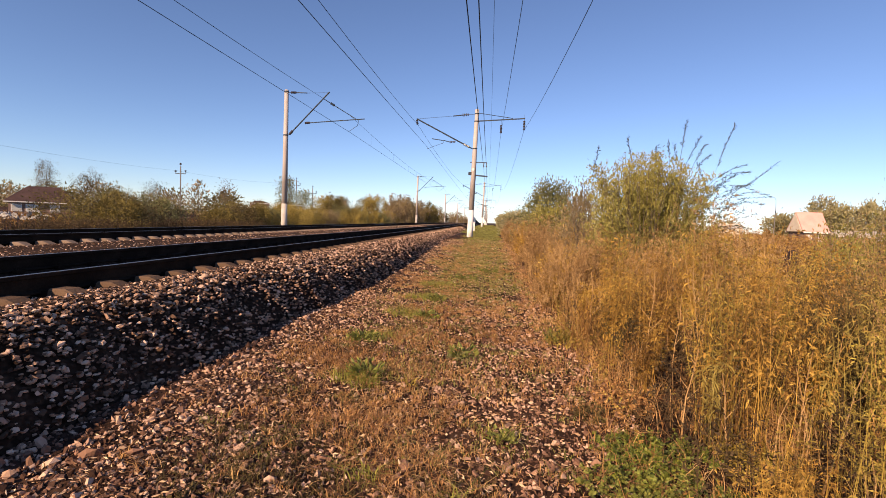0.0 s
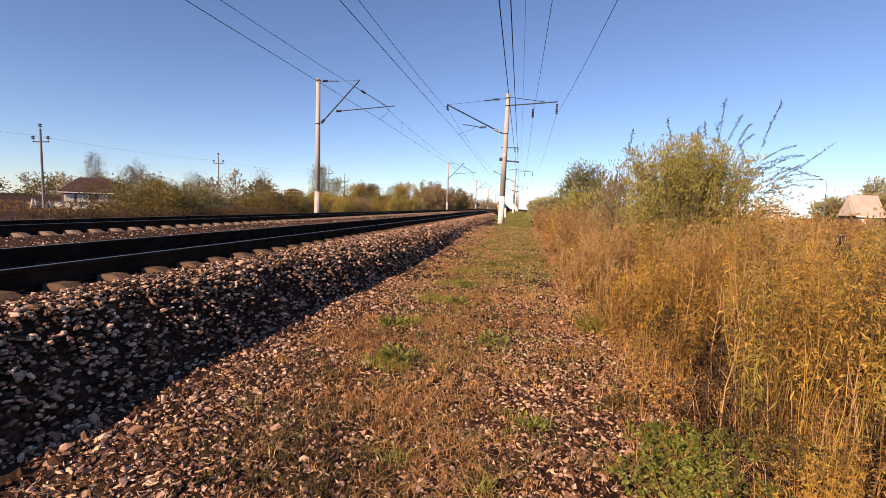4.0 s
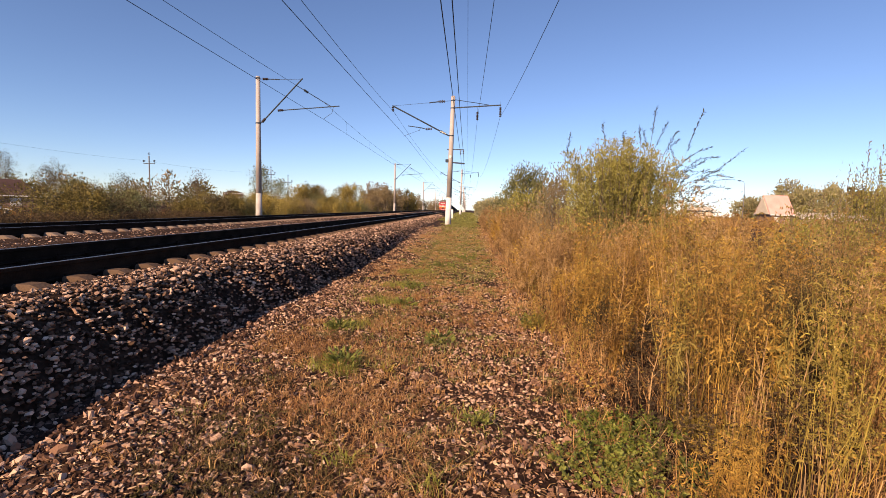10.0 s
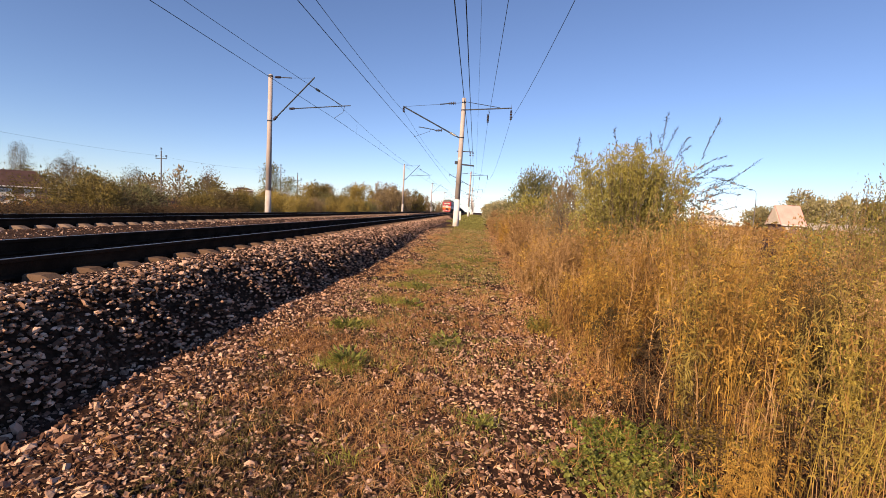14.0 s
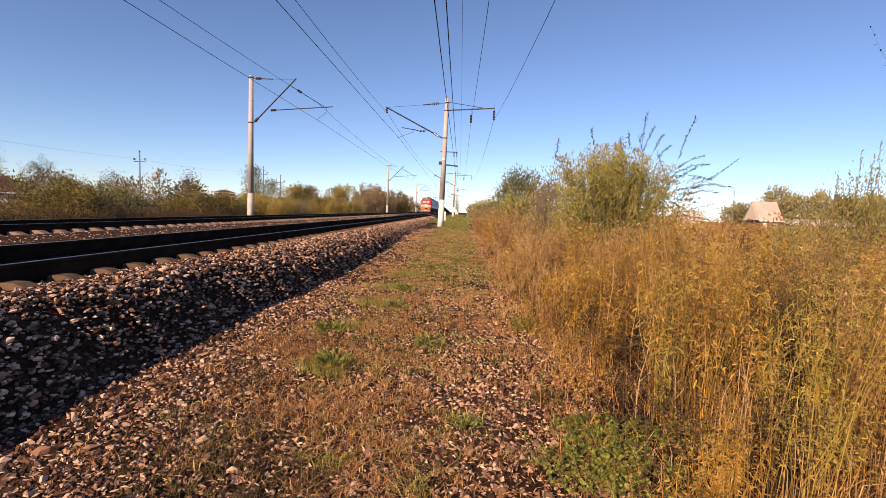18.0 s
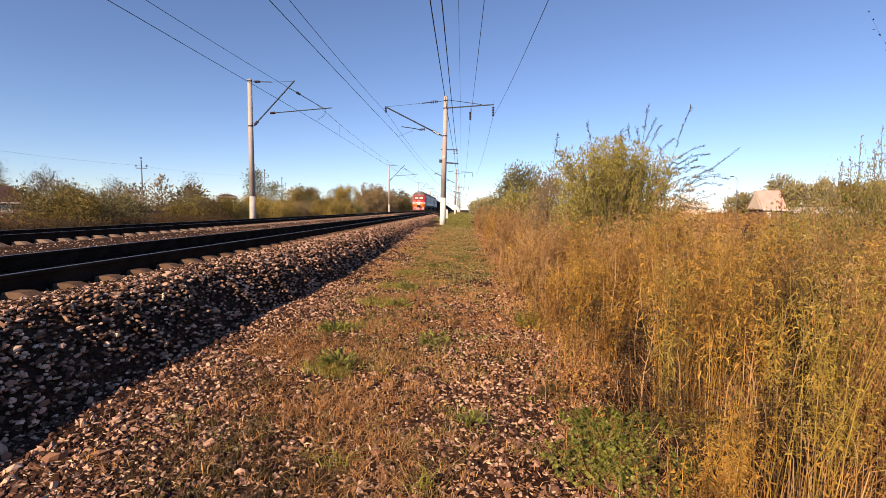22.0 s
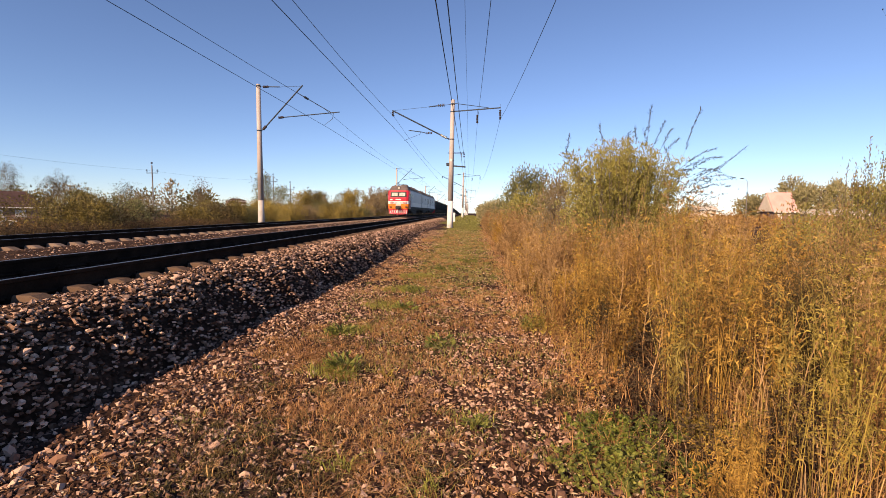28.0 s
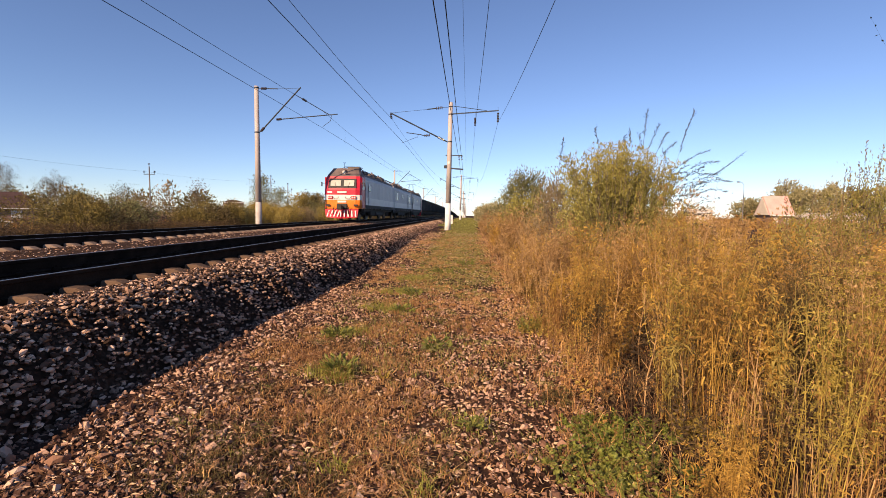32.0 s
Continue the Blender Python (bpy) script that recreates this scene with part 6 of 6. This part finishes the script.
for x, y, r, n, h, m in ((-1.08, 4.15, .28, 90, .12, "green"), (-.2, 5.0, .26, 70, .08, "green"), (.18, 3.05, .16, 40, .07, "green"), (-1.45, 5.4, .3, 80, .08, "green"), (-.62, 3.95, .12, 26, .08, "weed_olive"),
                         (-.85, 6.9, .3, 80, .08, "green"), (-.9, 8.4, .35, 80, .09, "green"), (-.5, 11.5, .5, 120, .1, "green"), (.1, 13.5, .5, 120, .1, "green")):
    rosette(x, y, r, n, h, M[m], "low green broad-leaved weed clump on the stony path" if m == "green" else "small drying weed clump on the stony path")


def nettle(x, y, r, n, h, mat, label):
    """A bushy low plant of many short leafy stems."""
    t = thing("green_weed_clump", pose(x, y, float(ground_z(x, y)) - .01), label, "weed plant", "weed clumps on the path")
    a, d = rng.uniform(0, 2 * np.pi, n), r * np.sqrt(rng.uniform(0, 1, n))
    p = np.stack([np.cos(a) * d, np.sin(a) * d, np.zeros(n)], 1)
    part_mesh("foliage", weeds(p, h * rng.uniform(.5, 1.1, n) * (1.1 - .6 * d / r), .004, 18, .06, .042, lean=.35, start=.1), mat, t)


for x, y, r, n, h, m in ((1.02, 3.1, .24, 80, .12, "bright_green"), (1.3, 3.1, .27, 70, .18, "bright_green"), (1.05, 2.8, .28, 75, .16, "bright_green"), (.85, 2.6, .28, 80, .14, "green"), (1.2, 2.45, .34, 110, .18, "green"), (1.0, 5.9, .2, 40, .3, "green"), (1.8, 3.1, .28, 70, .3, "weed_olive"), (1.2, 3.9, .25, 60, .3, "dry_grass"), (-1.4, 5.4, .22, 40, .08, "green"), (-.2, 5.0, .2, 50, .08, "grey_green"), (.88, 3.6, .13, 30, .16, "gloom"), (-1.45, 2.05, .2, 24, .07, "gloom"), (1.03, 5.75, .22, 50, .35, "weed_olive")):
    nettle(x, y, r, n, h, M[m], {"green": "bushy green weed with small leaves at the path", "weed_olive": "olive weed with small leaves at the path", "dry_grass": "dried reddish weed at the path edge", "grey_green": "dull dark green weed on the path", "bright_green": "thick patch of fresh green weed with small leaves", "gloom": "small dark withered weed clump"}[m])


def bare_stem(x, y, h, lean):
    """A dead bare weed stalk with a few side twigs."""
    t = thing("dead_weed_stalk", pose(x, y, float(ground_z(x, y)) - .01), "pale bare dead weed stalk with short side twigs", "weed stalk", "dead stalks in the weeds")
    bm = B()
    pts = [Vector((lean * h * u ** 1.5 + .012 * math.sin(9 * u + x), .02 * math.sin(7 * u + y), h * u)) for u in (0, .25, .5, .75, 1)]
    for k, (a, b) in enumerate(zip(pts, pts[1:])):
        rod(bm, a, b, .0065 - .001 * k, .0055 - .001 * k, 5)
    part("stem", bm, M["straw"], t)
    bm = B()
    for k in range(7):
        u = .3 + .09 * k
        a = Vector((lean * h * u ** 1.5, 0, h * u))
        c = k * 2.4 + x
        rod(bm, a, a + Vector((math.cos(c), math.sin(c), 1.1)) * h * .14 * (1.2 - u), .0032, .0015, 4)
    tagged(part("twig_spray", bm, M["straw"], t), kind="stuff")


for x, y, h, lean in ((1.62, 4.6, 1.18, .02), (1.93, 4.75, .95, .04), (1.45, 3.35, .72, .12), (1.72, 3.25, .6, -.1), (2.2, 3.3, .85, .06), (2.42, 3.25, .8, .18), (2.36, 3.4, .7, -.2), (2.62, 3.6, .95, .03), (1.3, 5.6, 1.0, -.03), (2.75, 4.6, 1.2, .02), (2.1, 2.9, .5, .3)):
    bare_stem(x, y, h, lean)


def boulder(x, y, s, mat, label):
    shape = ROCKS[int(abs(x * 37 + y * 11)) % len(ROCKS)] * s * 1.5
    ob = new("stone", mesh_of("stone", shape, tris=ROCK_TRI, mat=mat))
    ob.matrix_world = pose(x, y, float(ground_z(x, y)) + s * .35, 20, 10, x * 90)
    tagged(ob, label, "stone", "larger loose stones")


for x, y, s in ((-.94, 2.67, .045), (.98, 8.4, .055), (.72, 3.82, .035), (.68, 3.9, .03), (-.44, 2.66, .045), (-2.3, 2.45, .06), (-2.05, 2.5, .05), (-2.32, 3.43, .05), (-2.2, 3.1, .05), (.2, 2.75, .04)):
    boulder(x, y, s * .75, M["gravel"], "pale fist-sized stone lying on the path")


# ---- houses, poles, fences ----
def house(name, x, y, turn, w, d, wall_z, eave_z, ridge_z, wall, roof, label, hip=0.0, over=.4, windows=()):
    t = thing(name, pose(x, y, 0, 0, 0, turn), label, "house")
    part("wall", solid(B(), -w / 2, w / 2, -d / 2, d / 2, wall_z, eave_z), wall, t)
    bm = B()
    W, D = w / 2 + over, d / 2 + over
    lo = [bm.verts.new(p) for p in ((-W, -D, eave_z), (W, -D, eave_z), (W, D, eave_z), (-W, D, eave_z))]
    hi = [bm.verts.new(p) for p in ((-W + hip, 0, ridge_z), (W - hip, 0, ridge_z))]
    for f in ((lo[0], lo[1], hi[1], hi[0]), (lo[2], lo[3], hi[0], hi[1]), (lo[1], lo[2], hi[1]), (lo[3], lo[0], hi[0]), (lo[3], lo[2], lo[1], lo[0])):
        bm.faces.new(f)
    bmesh.ops.recalc_face_normals(bm, faces=bm.faces[:])
    part("roof", bm, roof, t)
    if not hip:
        for s in (-1, 1):
            bm = B()
            vs = [bm.verts.new((s * (W + .02), yy, zz)) for yy, zz in ((-D + .35, eave_z + .02), (D - .35, eave_z + .02), (0, ridge_z - .3))]
            bm.faces.new(vs)
            g = bmesh.ops.extrude_face_region(bm, geom=bm.faces[:])
            for v in g["geom"]:
                if isinstance(v, bmesh.types.BMVert):
                    v.co.x += s * .06
            bmesh.ops.recalc_face_normals(bm, faces=bm.faces[:])
            part("gable", bm, M["cream"], t, "cream clad gable")
    for s in (-1, 1):
        part("eave_board", solid(B(), -W, W, s * D - .06, s * D + .06, eave_z - .16, eave_z - .005), M["whitewash"], t, "pale eave board")
    for wx, wz, ww, wh in windows:
        f = part("window", solid(B(), wx - ww / 2, wx + ww / 2, -d / 2 - .06, -d / 2 + .02, wz - wh / 2, wz + wh / 2), M["whitewash"], t, "white framed window")
        part("pane", solid(B(), wx - ww / 2 + .1, wx + ww / 2 - .1, -d / 2 - .075, -d / 2 - .062, wz - wh / 2 + .1, wz + wh / 2 - .1), M["curtain"], f)
    return t


house("house", -68.4, 65, 42, 7.6, 6, -1.15, .78, 3.15, M["brick_wall"], M["dark_roof"], "low brick house with a dark brown hipped roof", 2.4, .5, [(-2.9, -.15, 1.2, 1.1), (-1.2, -.15, 1.4, 1.1), (1.4, -.15, 1.2, 1.1)])
house("garden_house", 53.1, 82.5, -4, 3.2, 4.4, -1.2, 1.15, 4.45, M["brick_wall"], M["pink_roof"], "small garden house with a steep pink metal roof", 0, .35, [(-.9, .2, .8, 1), (.9, .2, .8, 1)])
house("shed", 58.2, 80, -6, 5.5, 3, -1.2, .75, 1.6, M["board"], M["slate"], "low boarded shed with a pale sheet roof", 0, .25)
house("shed", 64.5, 82, 5, 4.5, 3, -1.2, .9, 1.7, M["whitewash"], M["slate"], "pale outbuilding behind the weeds", 0, .25)
house("shed", 41.3, 84, 10, 3.0, 3, -1.2, 1.55, 2.1, M["cream"], M["cream"], "cream outbuilding half hidden by the willow", 0, .25)
house("outbuilding", -58, 112, 35, 4.2, 3.4, -1.1, 2.9, 3.5, M["brick_wall"], M["dark_roof"], "small flat-roofed brown building behind the thicket", 1.5, .2, [(-1.6, 1.6, 1, 1), (1.4, 1.6, 1, 1)])


def rubble_pile(x, y, long, turn, count):
    """A low heap of pale broken blocks."""
    t = thing("rubble_pile", pose(x, y, float(ground_z(x, y)), 0, 0, turn), "low heap of pale broken concrete blocks before the house", "rubble")
    kinds = []
    for shape in ROCKS[:6]:
        kinds.append(mesh_of("block", shape, tris=ROCK_TRI, mat=M["fence_wall"]))
    for k in range(count):
        ob = new("block", kinds[k % 6])
        ob.parent = t
        u = rng.uniform(-1, 1)
        sz = rng.uniform(.13, .34)
        ob.matrix_basis = pose(u * long / 2, rng.normal(0, .35), max(.05, (.45 + .15 * math.sin(u * 6)) * rng.uniform(.1, 1)), *rng.uniform(0, 360, 3)) @ Matrix.Diagonal((sz * 1.3, sz, sz * .8, 1))


rubble_pile(-45.4, 38.6, 4.6, 0, 70)
rubble_pile(-41.2, 38.2, 1.6, 10, 14)


def power_pole(x, y, top, label):
    t = thing("power_pole", pose(x, y, 0), label, "utility pole", "power poles")
    part("shaft", rod(B(), (0, 0, -1.1), (0, 0, top), .12, .085, 10), M["pole_wood"], t)
    part("crossarm", solid(B(), -.9, .9, -.05, .05, top - 1.25, top - 1.15), M["steel"], t)
    for px, pz in ((-.85, top - 1.15), (.85, top - 1.15), (0, top)):
        bm = B()
        rod(bm, (px, 0, pz), (px, 0, pz + .2), .02)
        insulator_rod(bm, (px, 0, pz + .18), (px, 0, pz + .5), .12, 2)
        part("insulator", bm, M["insulator"], t)
    return t


power_pole(-45.5, 37.8, 6.6, "grey power pole with a crossarm behind the thicket")
power_pole(-49.6, 70, 7.5, "grey power pole with a crossarm behind the thicket")
power_pole(-43.2, 100, 8.2, "tall grey pole beside the dark green tree")
power_pole(-39.4, 100, 6.5, "grey pole beyond the thicket")
lamp = thing("street_lamp", pose(46.4, 80, 0), "slim grey street lamp beside the pink-roofed house", "street lamp")
part("lower_shaft", rod(B(), (0, 0, -1.2), (0, 0, 4.2), .075, .06, 10), M["pole_wood"], lamp)
part("upper_shaft", rod(B(), (0, 0, 4.2), (-.05, 0, 6.1), .04, .035, 8), M["pole_wood"], lamp)
part("band", rod(B(), (0, 0, 4.0), (0, 0, 4.35), .09, .09, 10), M["steel"], lamp)
bm = B()
rod(bm, (-.05, 0, 6.05), (-.35, -.05, 6.5), .03, .03, 8)
rod(bm, (-.35, -.05, 6.5), (-.95, -.1, 6.6), .03, .025, 8)
part("arm", bm, M["pole_wood"], lamp, "bent arm")
head = part("lamp_head", solid(B(), -1.3, -.75, -.22, .02, 6.52, 6.68, .05), M["steel"], lamp, "flat lamp housing")
part("lamp_glass", solid(B(), -1.22, -.88, -.18, -.02, 6.48, 6.517, .01), M["lens"], head)


def pole_wire(a, b, sag, r=.012):
    pts = np.array([np.array(a) + (np.array(b) - np.array(a)) * u - np.array([0, 0, 4 * sag * u * (1 - u)]) for u in np.linspace(0, 1, 14)])
    ring = np.array([(0, math.cos(k * 2.1) * r, math.sin(k * 2.1) * r) for k in range(3)])
    v = (pts[:, None] + ring[None]).reshape(-1, 3)
    q = np.array([[i * 3 + j, i * 3 + (j + 1) % 3, (i + 1) * 3 + (j + 1) % 3, (i + 1) * 3 + j] for i in range(13) for j in range(3)])
    tagged(new("power_line", mesh_of("power_line", v, q, mat=M["wire"])), "thin power line between the wooden poles", "power line", "power lines")


pole_wire((-46.8, 37.8, 6.05), (-50.3, 70, 6.75), .25, .008)
pole_wire((-42.8, 6, 5.85), (-46.8, 37.8, 6.05), .4, .008)
pole_wire((-50.3, 70, 6.75), (-43.9, 100, 7.4), .5, .008)

post = thing("marker_post", pose(-1.68, 54, -.6), "short white marker post beside the mast row", "marker post")
part("post", solid(B(), -.14, .14, -.12, .12, 0, 1.15, .03), M["whitewash"], post)
part("foot", solid(B(), -.2, .2, -.18, .18, -.1, .06, .02), M["concrete"], post)


# ---- sleepers ----
def lay_sleepers():
    for t, y0 in tracks:
        for k in range(-24, 142):
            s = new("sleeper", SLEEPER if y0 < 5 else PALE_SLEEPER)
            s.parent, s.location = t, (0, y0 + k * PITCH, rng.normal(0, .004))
            s.rotation_euler = (0, 0, rng.normal(0, .006))
            if k < 60:
                c = new("rail_fastening", CLIP)
                c.parent, c.location = s, (0, 0, 0)
        v = np.array([(x, y, z) for x in (-1.2, 1.2) for y in (-.1, .1) for z in (-.4, -.17)])
        quads = np.array([(0, 1, 3, 2), (4, 6, 7, 5), (0, 4, 5, 1), (2, 3, 7, 6), (1, 5, 7, 3)])
        n = 500
        vs = (v[None] + np.stack([np.zeros(n), y0 + (142 + np.arange(n)) * PITCH, dip(y0 + (142 + np.arange(n)) * PITCH)], 1)[:, None]).reshape(-1, 3)
        qs = (quads[None] + (np.arange(n) * len(v))[:, None, None]).reshape(-1, 4)
        ob = new("distant_sleepers", mesh_of("distant_sleepers", vs, qs, mat=M["pale_sleeper"]))
        ob.parent = t
        tagged(ob, kind="stuff")


def lay_stones():
    """Each of the nearest stones is an object on one of a few shared meshes."""
    for parent, places, sizes, paint, flat in LOOSE:
        shapes = [mesh_of("stone", v, tris=ROCK_TRI, mat=M[paint]) for v in ROCKS]
        for k, (p, r, size) in enumerate(zip(places, turns(len(places), flat, .6), sizes)):
            ob = new("stone", shapes[k % len(shapes)])
            ob.parent = parent
            ob.matrix_basis = Matrix.Translation(Vector(p.tolist())) @ Matrix((r * size).tolist()).to_4x4()


lay_sleepers()
lay_stones()


# ---- what moves ----
SPEED, FRONT_END = 7.28, 37.6


def motions():
    def front(t):
        return FRONT_END + SPEED * (32.0 - t)

    for ob, back in TRAIN:
        walk(ob, [(t, pose(FAR, front(t) + back, float(dip(front(t) + back + 7)))) for t in range(0, 33, 2)])
    # shoots of the willow and saplings nod in the light wind
    for i, ob in enumerate(SWAY):
        walk(ob, [(t, pose(0, 0, 0, .5 * math.sin(1.7 * t + i), .9 * math.sin(1.3 * t + .7 * i) + .6 * math.sin(2.9 * t + 1.9 * i), 0)) for t in (k * .4 for k in range(81))])
    for w, y, r in NEAR_WHEELS:
        walk(w, [(i * .125, pose(0, y, 0, math.degrees(SPEED * i * .125 / r), 0, 0)) for i in range(257)])


motions()
